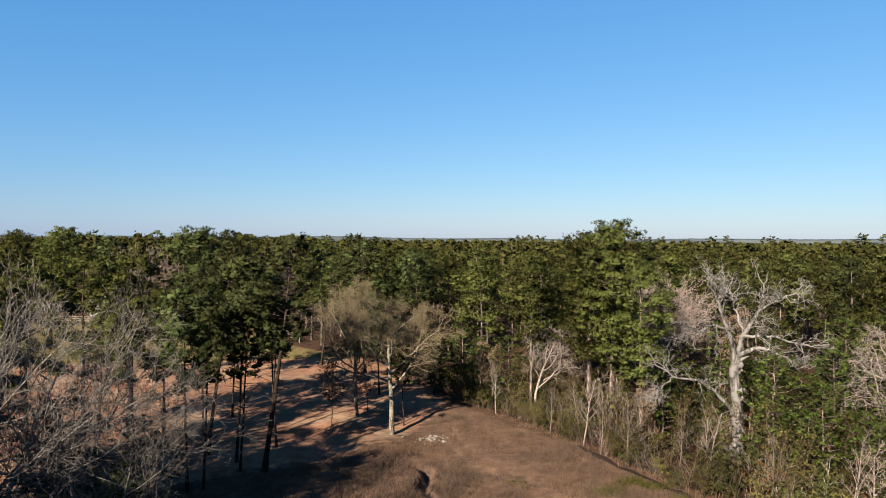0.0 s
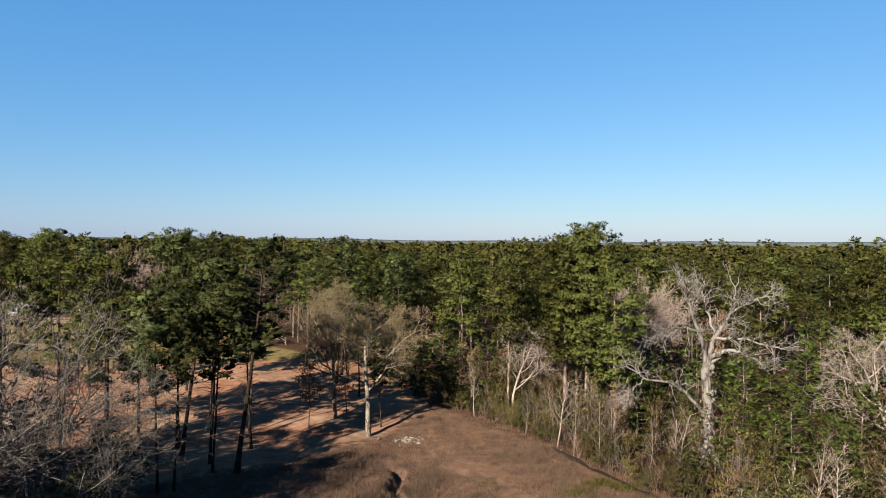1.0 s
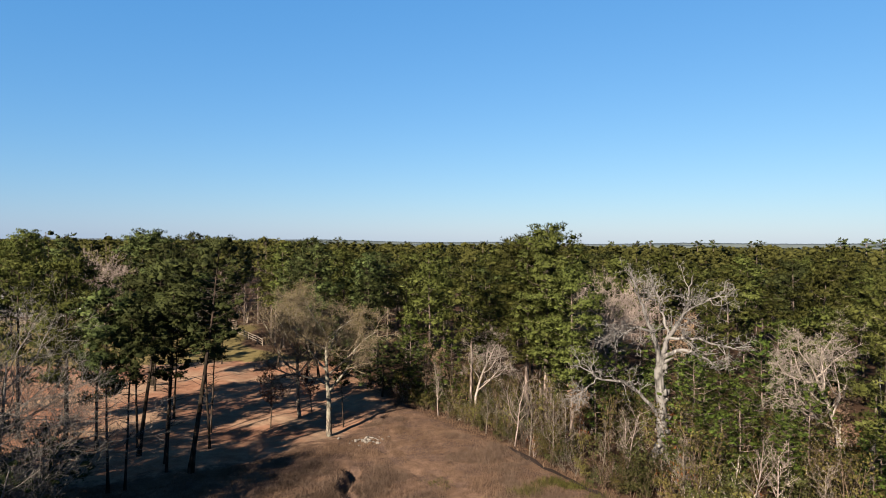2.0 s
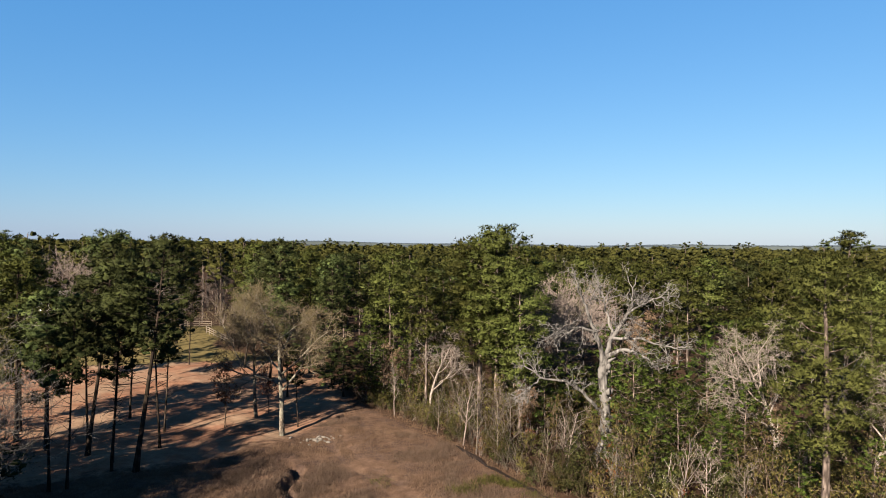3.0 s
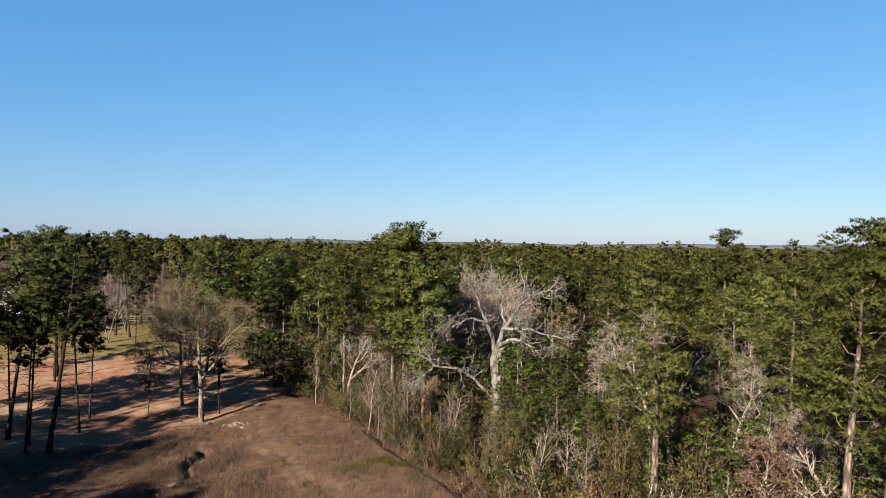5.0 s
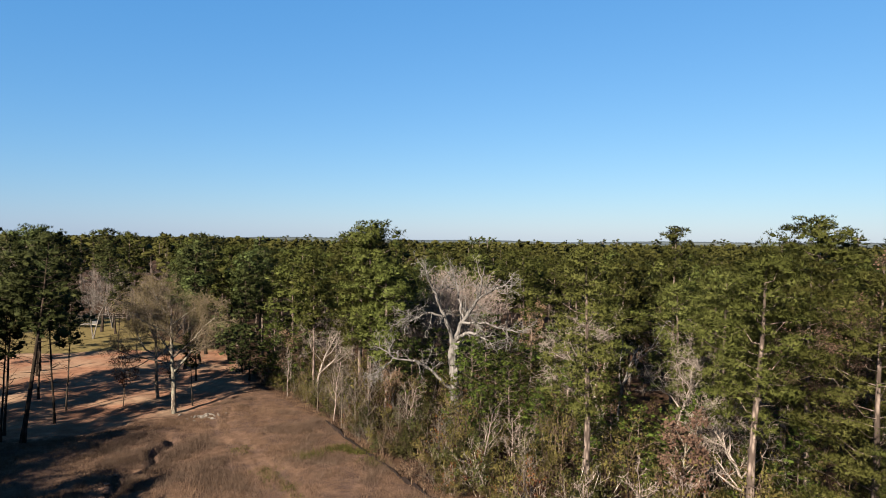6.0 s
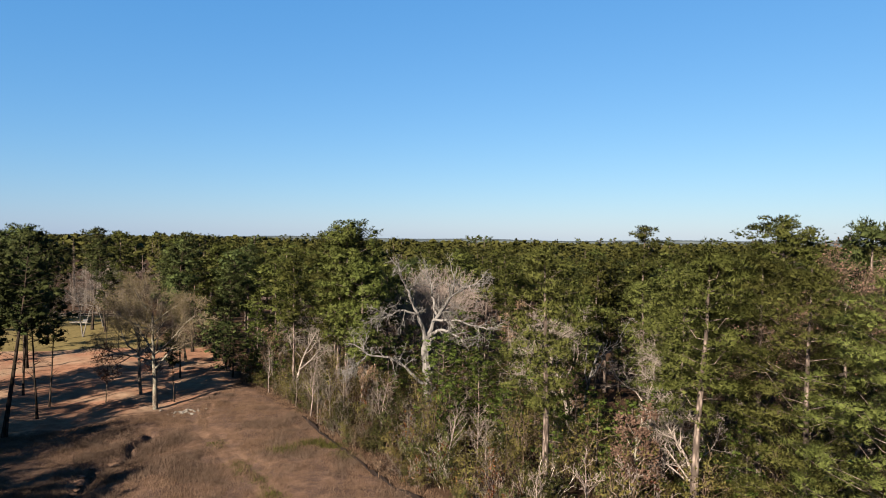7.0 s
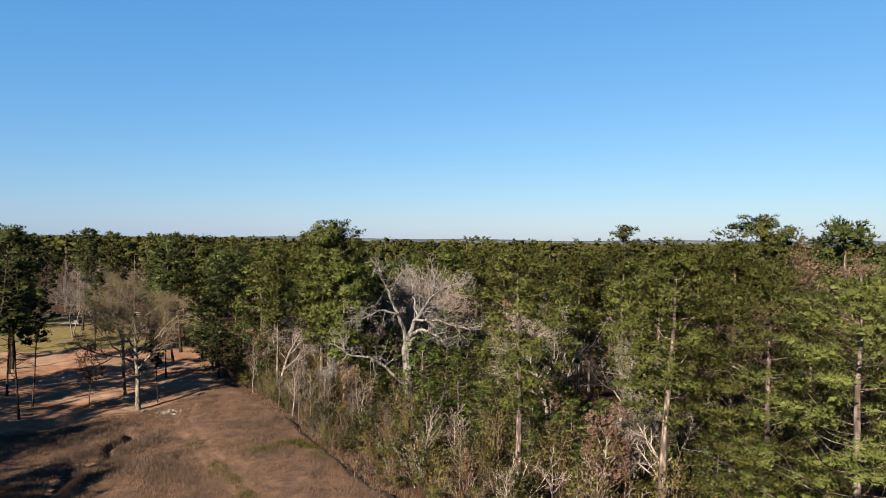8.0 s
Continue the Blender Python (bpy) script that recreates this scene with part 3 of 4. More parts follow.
# ---- the dead tree ----
def dead_tree():
    """The bleached giant: control points of its main limbs, metres from its foot."""
    rng = np.random.default_rng(5)
    main = [
        ([(0, 0, -0.2), (0.25, 0.1, 2.6), (0.1, 0, 5.4), (-0.2, 0, 8.6), (0.0, 0, 10.2)], (0.64, 0.54, 0.46, 0.44, 0.36)),
        ([(-0.2, 0, 9.4), (-0.5, -0.4, 11.4), (-1.2, -0.8, 12.8), (-2.0, -1.0, 15.0), (-2.7, -1.4, 16.6), (-3.1, -1.2, 18.2)], (0.34, 0.28, 0.22, 0.16, 0.10, 0.04)),
        ([(0.0, 0, 10.0), (0.6, 0.5, 11.4), (1.8, 0.9, 13.2), (2.5, 0.8, 14.4), (2.8, 1.2, 15.8), (3.2, 1.0, 18.0)], (0.36, 0.30, 0.24, 0.18, 0.13, 0.04)),
        ([(0.1, 0, 10.0), (1.4, -0.9, 11.0), (2.4, -1.6, 10.9), (3.7, -2.2, 10.3), (4.6, -2.6, 9.1)], (0.28, 0.22, 0.16, 0.11, 0.04)),
        ([(0.8, 0.5, 11.8), (2.0, 0.2, 11.9), (3.7, -0.3, 11.8), (6.2, -0.4, 11.1), (8.2, -0.2, 11.3)], (0.20, 0.17, 0.13, 0.09, 0.03)),
        ([(-0.1, 0, 4.4), (-1.5, -0.9, 6.2), (-2.9, -1.3, 7.5), (-4.1, -1.6, 8.1), (-6.2, -1.8, 8.3), (-7.6, -1.6, 9.4), (-8.8, -1.4, 9.1)], (0.24, 0.20, 0.17, 0.14, 0.11, 0.07, 0.03)),
        ([(-6.2, -1.8, 8.3), (-7.3, -2.1, 7.3), (-8.1, -2.2, 6.4)], (0.09, 0.06, 0.02)),
        ([(-1.0, -0.7, 12.5), (-2.6, -1.6, 13.1), (-4.3, -2.0, 12.5), (-5.5, -2.2, 12.4)], (0.17, 0.13, 0.09, 0.03)),
        ([(1.0, 0.7, 12.2), (0.4, 1.6, 14.0), (0.2, 2.2, 15.6), (-0.4, 2.6, 17.2)], (0.17, 0.13, 0.09, 0.03)),
        ([(2.3, 0.8, 14.2), (4.0, 0.6, 15.4), (5.4, 0.2, 16.0), (6.2, 0.4, 15.4)], (0.13, 0.10, 0.07, 0.03)),
    ]
    tree = thing("dead_tree", "huge dead tree, bleached bare wood with broken stubs", "dead tree")
    trunk, twigs = Geo(), Geo()
    sub = dict(GNARLED, segs=[4, 3, 2], kids=[5, 3], ratio=[0.5, 0.5], angle=[48, 45], wild=[0.3, 0.34, 0.3], lift=[0.04, 0.02, 0], **{"from": [0.2, 0.3]})
    for k, (pts, rad) in enumerate(main):
        pts, u = np.array(pts), np.linspace(0, len(pts) - 1, 4 * len(pts))
        fine = np.stack([np.interp(u, range(len(pts)), pts[:, i]) for i in range(3)], 1)
        fine[1:-1] = (fine[:-2] + 2 * fine[1:-1] + fine[2:]) / 4
        fine[1:-1] += rng.normal(0, 0.03 + 0.04 * (k > 0), fine[1:-1].shape)
        thick = np.interp(u, range(len(pts)), rad)
        if k == 0:
            trunk.tube(fine, thick, 9, 0.07, rng)
            continue
        bough = Geo()
        bough.tube(fine, thick * 0.82, 6, 0.07, rng)
        part("limb", bough, DEAD_WOOD, tree, smooth=True)
        for _ in range(16):
            i = int(rng.uniform(0.25, 1) * (len(fine) - 2))
            along = unit(fine[i + 1] - fine[i])
            way = unit(along * 0.6 + unit(rng.normal(0, 1, 3)) * 0.8 + (0, 0, 0.15))
            out = []
            grow(rng, fine[i], way, rng.uniform(0.9, 2.9), min(0.045, thick[i] * 0.5), 0, sub, out)
            limbs_into(twigs, out, 0.014)
    for _ in range(7):
        z, turn = rng.uniform(3.0, 9.5), rng.uniform(-1.2, 1.2)
        p = np.array([0.1, 0, z])
        way = np.array([math.cos(turn), math.sin(turn), rng.uniform(0.3, 0.9)])
        trunk.tube([p, p + way * 0.45, p + way * rng.uniform(0.6, 0.95) + rng.normal(0, 0.08, 3)], (0.28, 0.20, 0.05), 6, 0.25, rng)
    for k in range(26):
        z, turn = rng.uniform(0.4, 9.6), rng.uniform(0, 6.28)
        thick = np.interp(z, (0, 2.6, 5.4, 10), (0.6, 0.5, 0.42, 0.36))
        r = rng.uniform(0.14, 0.34)
        trunk.lump(np.array([0.15 + thick * math.cos(turn), thick * math.sin(turn), z]), np.array((r, r, r * rng.uniform(0.8, 1.6))), rng, 1, 0.2)
    for turn in (0.3, 1.6, 2.7, 3.6, 4.6, 5.6):
        way = np.array([math.cos(turn), math.sin(turn), 0])
        trunk.tube([(0, 0, 1.6), way * 0.7 + (0, 0, 0.6), way * 1.3 + (0, 0, -0.2)], (0.4, 0.34, 0.16), 6, 0.15, rng)
    part("trunk", trunk, DEAD_WOOD, tree, smooth=True)
    part("branchwork", twigs, DEAD_WOOD, tree)
    return stand(tree, 21.6, 62.6)


dead_tree()

# ---- bare and half-bare hardwoods ----
BROAD = dict(HARDWOOD, kids=[9, 9, 9, 8], angle=[60, 48, 46, 44], lift=[0.03, 0.07, 0.05, 0.03, 0.02], ratio=[0.7, 0.56, 0.5, 0.5], wild=[0.05, 0.15, 0.2, 0.22, 0.22], **{"from": [0.38, 0.25, 0.2, 0.2]})
stand(bare_tree(11, 16.8, OAK_BARK, TAN_TWIG, BROAD, "hardwood_tree", "pale-trunked hardwood with a haze of fine olive twigs",
                "hardwood tree", girth=0.019, foliage=HAZE_LEAF, leaf_count=20000, leaf_size=0.09, floor=0.010), -12.1, 68.6, 20)
stand(bare_tree(12, 16.6, OAK_BARK, TAN_TWIG, BROAD, "hardwood_tree", "slim hardwood with fine brown twigs at the clearing's edge",
                "hardwood tree", girth=0.014, foliage=HAZE_LEAF, leaf_count=11000, leaf_size=0.09, floor=0.010), -17.4, 75.0, 130)
grey = stand(bare_tree(21, 20.5, WHIP_BARK, WHIP_BARK, WHIPPY, "bare_tree", "wide bare grey tree with long fine whippy twigs", girth=0.014, stems=2, floor=0.009), -23.5, 25.0, 40)
again(grey, -29.0, 33.0, 200, 0.92)
again(grey, -31.0, 43.0, 110, 0.72)
again(grey, -20.5, 30.5, 300, 0.62)
again(grey, -26.5, 38.5, 10, 0.9)
stand(bare_tree(22, 12.5, WHIP_BARK, WHIP_BARK, WHIPPY, "bare_tree", "low bare grey tree with pale twigs beside the shaded clearing", girth=0.014, stems=2, floor=0.009), -23.2, 41.0, 0)
white = stand(bare_tree(31, 16.0, PALE_TWIG, PALE_TWIG, GNARLED, "bare_tree", "gnarled bare tree with whitish twisting branches", lean=(-0.12, -0.1, 1), girth=0.015, floor=0.010), 36.8, 60.6, 60)
again(white, 42.6, 56.4, 170, 0.86)
again(white, 3.4, 75.0, 250, 0.80)
again(white, 43.6, 40.0, 20, 0.70)
pinkish = stand(bare_tree(32, 17.6, PINK_TWIG, PINK_TWIG, SPREADING, "bare_tree", "bare tree with a dense dome of pinkish-grey twigs", girth=0.013, stems=3), 19.5, 90.0, 0)
again(pinkish, 21.6, 91.0, 140, 0.98)
again(pinkish, 17.6, 89.0, 250, 0.95)
again(pinkish, -78.0, 124.2, 60, 1.15)
again(grey, -54.2, 120.1, 160, 0.72)
again(grey, -59.7, 135.6, 30, 0.75)
again(pinkish, -58.0, 160.0, 100, 0.9)
again(pinkish, -75.0, 158.0, 10, 0.85)
again(pinkish, -92.0, 128.0, 210, 0.9)
snag = stand(bare_tree(33, 13.6, DEAD_WOOD, DEAD_WOOD, dict(GNARLED, kids=[4, 3, 2, 2]), "dead_snag", "short dead snag of bleached wood among pines", "dead tree", girth=0.014), 37.8, 57.6)
again(snag, 51.5, 37.0, 90, 0.95)

sapling = stand(bare_tree(41, 8.2, PINK_TWIG, DULL_TWIG, SAPLING, "bare_sapling", "slender bare sapling with a pale stem at the wood's edge", "sapling", lean=(0.12, 0, 1), girth=0.011, group="saplings at the wood's edge"), 7.9, 65.6)
sapling_b = stand(bare_tree(42, 7.4, DULL_TWIG, DULL_TWIG, SAPLING, "bare_sapling", "slender bare grey sapling at the wood's edge", "sapling", girth=0.012, group="saplings at the wood's edge"), 9.3, 63.4)
again(sapling_b, 12.3, 61.6, 90, 0.9)
again(sapling, -1.0, 77.4, 150, 0.8)
again(sapling_b, 4.9, 70.0, 10, 0.7)
pale_sapling = stand(bare_tree(44, 7.4, PINK_TWIG, PINK_TWIG, SAPLING, "bare_sapling", "small bare sapling with whitish forking branches in the brush", "sapling", girth=0.012, group="saplings at the wood's edge"), 34.1, 33.1)
again(pale_sapling, 37.4, 35.2, 120, 0.9)
again(pale_sapling, 31.4, 37.6, 250, 0.7)
again(pale_sapling, 40.8, 41.6, 40, 1.1)
again(pale_sapling, 27.2, 50.4, 300, 0.8)
again(sapling, 17.5, 57.5, 300, 0.85)
again(sapling_b, 20.5, 52.0, 40, 0.8)
again(sapling, 24.5, 48.0, 80, 0.9)
again(sapling_b, 28.0, 44.5, 160, 0.85)

rng = np.random.default_rng(43)
for k in range(6):
    s = rng.uniform(0, 1)
    x, y = -1 + 27 * s + rng.normal(0, 1.0), 79.5 - 33 * s + rng.normal(0, 1.6)
    if not inside(x, y, WOOD_EDGE) and away(x, y, WOOD_EDGE) > 0.6:
        again((sapling, sapling_b)[k % 2], x, y, 67 * k, rng.uniform(0.5, 1.0))

redleaf = stand(bare_tree(51, 7.6, BROWN_TWIG, BROWN_TWIG, SAPLING, "oak_sapling", "thin oak sapling holding rust-brown dead leaves", "sapling", girth=0.009, foliage=RUSSET_LEAF, leaf_count=900, leaf_size=0.2), -19.2, 70.0)
again(redleaf, -16.6, 77.0, 90, 0.8)
oak = stand(bare_tree(52, 9.0, OAK_BARK, BROWN_TWIG, SAPLING, "russet_oak", "small oak still clothed in dead tan leaves", "oak tree", girth=0.014, foliage=TAN_LEAF, leaf_count=2600, leaf_size=0.22), 38.4, 39.4)
again(oak, 32.0, 95.0, 40, 1.25)
again(oak, 37.0, 60.6, 130, 0.9)
again(oak, -1.5, 80.5, 200, 0.9)
again(oak, 14.5, 66.5, 250, 0.75)
stand(bare_tree(53, 21.0, OAK_BARK, BROWN_TWIG, BROAD, "russet_oak", "tall oak holding a thin crown of rust-brown leaves", "oak tree", girth=0.015, foliage=DUSTY_LEAF, leaf_count=12000, leaf_size=0.15), 52.4, 39.8)

# ---- pines that stand out ----
BIG = "tall pine with a broad rounded green crown"
bigpine = stand(domed_pine(101, 23.2, 8.0, 4.5, NEEDLES, PINE_BARK, 210, 0.95, 168, 0.3, 0.075, girth=0.32, wide_at=0.8, label=BIG), 11.3, 69.4)
bigpine_b = stand(domed_pine(102, 22.6, 7.5, 4.4, NEEDLES, PINE_BARK, 180, 0.95, 168, 0.3, 0.075, girth=0.30, wide_at=0.66, label=BIG), 9.4, 73.2)
near_pine = stand(domed_pine(103, 20.8, 7.2, 3.9, BRIGHT_NEEDLES, PINE_BARK, 130, 0.8, 224, 0.27, 0.052, core=0.2, girth=0.29, wide_at=0.4, label="bright green pine with a bare pinkish trunk above the brush"), 32.6, 43.6)
slim_pine = stand(domed_pine(104, 23.2, 11.0, 1.9, NEEDLES, PINE_BARK, 84, 0.5, 133, 0.28, 0.06, wide_at=0.8, girth=0.24, label="slim tall pine with a small tufted top"), 45.2, 65.4)
lean_pine = stand(domed_pine(105, 20.8, 9.0, 3.7, NEEDLES, PINE_BARK, 130, 0.8, 224, 0.27, 0.052, core=0.2, lean=0.035, girth=0.3, label="tall pine with a long bare pinkish trunk"), 41.3, 35.4)
close_pine = stand(domed_pine(106, 20.2, 3.5, 4.3, BRIGHT_NEEDLES, PINE_BARK, 250, 0.66, 231, 0.2, 0.034, core=0.2, limb=0.7, girth=0.24, wide_at=0.4, label="dense green pine with long needle tufts and branches low down"), 45.4, 29.4)
stand(domed_pine(108, 20.2, 3.5, 4.7, BRIGHT_NEEDLES, PINE_BARK, 420, 0.55, 266, 0.17, 0.022, core=0.25, limb=0.6, girth=0.26, wide_at=0.35, dead_stubs=6, label="broad green pine with pale branches showing through long needle tufts"), 44.2, 18.6)
stand(domed_pine(107, 23.4, 7.5, 4.7, SHADED_NEEDLES, PINE_BARK, 130, 1.05, 190, 0.3, 0.075, girth=0.3, label="tall dark pine with a dense rounded crown"), 59.2, 46.8)
for k, (kind, x, y, size) in enumerate([(bigpine, 59.6, 63.4, 1.03), (close_pine, 50.0, 33.8, 0.86), (near_pine, 49.2, 44.0, 0.97), (lean_pine, 53.5, 30.0, 1.0),
                                        (close_pine, 55.5, 22.0, 1.02), (bigpine_b, 13.8, 66.6, 0.84), (bigpine_b, -97, 120, 1.03), (bigpine, -88, 121, 1.02),
                                        (bigpine_b, -64, 150, 1.02), (near_pine, 63.0, 36.0, 1.02), (bigpine, 62.0, 27.0, 0.95),
                                        (near_pine, 45.0, 49.5, 0.92), (bigpine, 71.0, 52.0, 0.98), (near_pine, 43.8, 58.5, 0.85), (bigpine_b, 51.0, 52.0, 0.92)]):
    again(kind, x, y, 80 * k + 35, size)

CLEAR = "pines of the clearing"
dark_pine = stand(pine(111, 21.0, 11.0, 3.6, SHADED_NEEDLES, SHADED_BARK, 42, 4, 14, 6, 0.30, 0.075, lean=(0.13, 0.02), girth=0.23, dead_stubs=20, label="dark leaning pine in the straw-covered clearing", group=CLEAR), -21.4, 55.7)
dark_pine_b = stand(pine(112, 20.5, 10.5, 3.1, SHADED_NEEDLES, SHADED_BARK, 36, 4, 14, 6, 0.30, 0.075, lean=(0.14, 0.0), girth=0.2, dead_stubs=18, label="dark leaning pine in the straw-covered clearing", group=CLEAR), -28.7, 59.8)
dark_pine_c = stand(pine(113, 15.5, 8.0, 2.1, SHADED_NEEDLES, SHADED_BARK, 28, 4, 14, 6, 0.30, 0.075, lean=(0.04, 0.0), girth=0.11, dead_stubs=22, label="thin dark pine in the straw-covered clearing", group=CLEAR), -23.5, 55.4)
green_pine = stand(domed_pine(114, 19.8, 6.3, 3.9, NEEDLES, SHADED_BARK, 96, 0.92, 112, 0.36, 0.11, dead_stubs=12, label="green pine at the edge of the clearing", group=CLEAR), -40.2, 65.6)
stand(domed_pine(115, 23.6, 7.0, 5.0, SHADED_NEEDLES, SHADED_BARK, 160, 1.1, 180, 0.34, 0.085, girth=0.3, wide_at=0.62, dead_stubs=8, label="massive dark pine with a dense rounded crown beyond the clearing", group=CLEAR), -43.4, 88.7)
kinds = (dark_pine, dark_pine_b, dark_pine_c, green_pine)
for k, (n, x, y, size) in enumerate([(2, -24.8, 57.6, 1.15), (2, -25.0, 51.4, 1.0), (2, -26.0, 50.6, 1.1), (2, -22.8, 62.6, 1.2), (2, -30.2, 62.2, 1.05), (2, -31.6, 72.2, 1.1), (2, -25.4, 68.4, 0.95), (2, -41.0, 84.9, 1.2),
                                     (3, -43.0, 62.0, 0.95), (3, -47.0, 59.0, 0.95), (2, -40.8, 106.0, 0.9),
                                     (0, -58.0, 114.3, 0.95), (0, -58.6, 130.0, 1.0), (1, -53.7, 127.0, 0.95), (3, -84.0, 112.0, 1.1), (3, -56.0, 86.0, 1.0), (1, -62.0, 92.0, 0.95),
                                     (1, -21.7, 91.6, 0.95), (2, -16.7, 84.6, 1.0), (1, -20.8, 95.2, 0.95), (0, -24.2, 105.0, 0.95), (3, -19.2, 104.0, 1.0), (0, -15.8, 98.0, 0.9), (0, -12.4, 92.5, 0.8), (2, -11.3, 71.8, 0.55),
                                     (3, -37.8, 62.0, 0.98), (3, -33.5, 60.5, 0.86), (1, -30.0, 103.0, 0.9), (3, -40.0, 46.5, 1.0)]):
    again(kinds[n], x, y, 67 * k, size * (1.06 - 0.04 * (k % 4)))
# the trees beside and behind the start, whose shade lies over the clearing
for k, (x, y) in enumerate([(-39, 33), (-42, 22), (-50, 20), (-46, 12), (-36, 2)]):
    again(green_pine, x, y, 50 * k, 1.1)
for k, (x, y) in enumerate([(-25, 6), (-37, 19), (-22, 1), (-33, 5), (-20, -4), (-16, -7), (-40, 10), (-20, 12), (-21, 6), (-17, 4), (-29, 10), (-24, 13), (-33, 15), (-14, 2), (-31.5, 25), (-36, 28), (-35, 23), (-39, 27), (-34, 31), (-44, 30), (-41, 15), (-47, 25), (-45, 20), (-43, 41), (-48, 36)]):
    again(green_pine, x, y, 70 * k, 1.06)
evergreen = stand(domed_pine(141, 9.5, 1.2, 3.4, SHADED_NEEDLES, SHADED_BARK, 40, 0.95, 80, 0.24, 0.06, girth=0.16, dead_stubs=0, core=0.35, name="evergreen_tree", label="low dense evergreen tree in deep shade beside the clearing", group="evergreens beside the clearing"), -26.0, 36.0)
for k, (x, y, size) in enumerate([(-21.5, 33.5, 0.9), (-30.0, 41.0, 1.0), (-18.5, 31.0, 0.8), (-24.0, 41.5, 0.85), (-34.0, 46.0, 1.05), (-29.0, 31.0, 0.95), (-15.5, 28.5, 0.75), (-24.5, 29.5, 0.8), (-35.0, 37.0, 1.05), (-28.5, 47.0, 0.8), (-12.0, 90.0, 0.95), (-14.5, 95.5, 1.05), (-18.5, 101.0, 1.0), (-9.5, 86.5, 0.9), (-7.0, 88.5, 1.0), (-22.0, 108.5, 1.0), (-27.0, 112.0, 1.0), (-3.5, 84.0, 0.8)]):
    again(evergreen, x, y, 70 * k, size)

young = stand(pine(121, 9.6, 0.5, 2.5, YOUNG_NEEDLES, PINE_BARK, 56, 3, 8, 6, 0.24, 0.038, girth=0.1, peak=0.12, clump=0.4, dead_stubs=0, name="young_pine", label="young bushy pine, fresh green down to the ground", group="young pines in the brush"), 25.9, 59.6)
for k, (x, y, size) in enumerate([(28.5, 61.0, 0.85), (24.4, 54.5, 0.72), (23.6, 58.8, 1.15), (27.4, 58.2, 0.95), (22.6, 57.6, 0.75), (29.5, 54.0, 0.7), (33.0, 58.0, 0.95), (36.5, 53.5, 0.9), (30.5, 57.0, 0.7), (39.5, 44.5, 0.85), (37.0, 46.0, 0.8), (22.5, 68.5, 0.9), (16.5, 69.0, 0.95), (-3.0, 81.5, 0.9),
                                  (19.0, 72.0, 1.05), (42.5, 48.0, 0.9), (34.0, 50.0, 0.75), (-5.5, 86.0, 1.1), (0.5, 79.5, 0.95), (47.0, 41.0, 0.8), (43.5, 41.0, 0.7), (28.0, 70.0, 1.1), (33.0, 68.0, 1.2), (25.0, 78.0, 1.2), (31.0, 80.0, 1.25), (37.0, 74.0, 1.3)]):
    again(young, x, y, 77 * k, size)

# ---- the wood ----
wood_kinds = [
    domed_pine(131, 19.5, 8.0, 4.1, NEEDLES, PINE_BARK, 72, 1.08, 112, 0.36, 0.105),
    domed_pine(132, 20.5, 9.0, 3.8, NEEDLES, PINE_BARK, 70, 1.08, 112, 0.36, 0.105, wide_at=0.6),
    domed_pine(133, 18.5, 6.0, 4.4, NEEDLES, PINE_BARK, 75, 1.10, 112, 0.36, 0.105, wide_at=0.4),
    domed_pine(134, 19.0, 7.0, 3.7, BRIGHT_NEEDLES, PINE_BARK, 70, 1.00, 112, 0.36, 0.105),
    domed_pine(135, 19.8, 6.5, 3.3, SHADED_NEEDLES, PINE_BARK, 63, 0.95, 112, 0.36, 0.105),
]
GLADE = [(15, 63), (36, 62), (43, 94), (17, 94)]
rng = np.random.default_rng(9)
kept = [(11.3, 69.4), (9.4, 73.2), (32.6, 43.6), (45.2, 65.4), (41.3, 35.4), (45.4, 29.4), (44.2, 18.6), (59.6, 63.4), (59.2, 46.8), (52.4, 39.8), (50, 33.8), (49.2, 44), (53.5, 30), (55.5, 22), (13.8, 66.6), (21.6, 62.6), (25.9, 59.6), (35, 59.8), (42.6, 55.8), (24, 90), (32, 95),
        (63, 36), (62, 27), (66, 48), (-64, 150)]
placed = 0
for _ in range(9000):
    x, y = rng.uniform(-100, 130), rng.uniform(25, 150)
    if placed >= 235:
        break
    near_path = y < 66 and x < 60
    if inside(x, y, WOOD_EDGE) or away(x, y, WOOD_EDGE) < (8 if y < 72 else 2.5) or near_path or abs(x - 12) > 0.78 * (y + 8) + 6 or inside(x, y, GLADE):
        continue
    gap = 5.8 if y < 95 else 6.8
    if min((x - a) ** 2 + (y - b) ** 2 for a, b in kept) < gap**2:
        continue
    kept.append((x, y))
    size = rng.uniform(0.84, 1.05) * (1.1 if rng.uniform() < 0.04 else 1)
    kind = wood_kinds[int(rng.choice(5, p=(0.26, 0.22, 0.24, 0.13, 0.15)))]
    if placed < 5:
        kind = wood_kinds[placed]
        stand(kind, x, y, rng.uniform(0, 360), size)
    else:
        again(kind, x, y, rng.uniform(0, 360), size)
    placed += 1


for k in range(70):
    x, y = rng.uniform(-20, 75), rng.uniform(50, 98)
    d = float(away(x, y, WOOD_EDGE))
    if inside(x, y, WOOD_EDGE) or d < 5 or (y < 66 and x < 45):
        continue
    again(evergreen, x, y, rng.uniform(0, 360), rng.uniform(0.45, 0.85), label="dense dark evergreen tree growing beneath the pines")


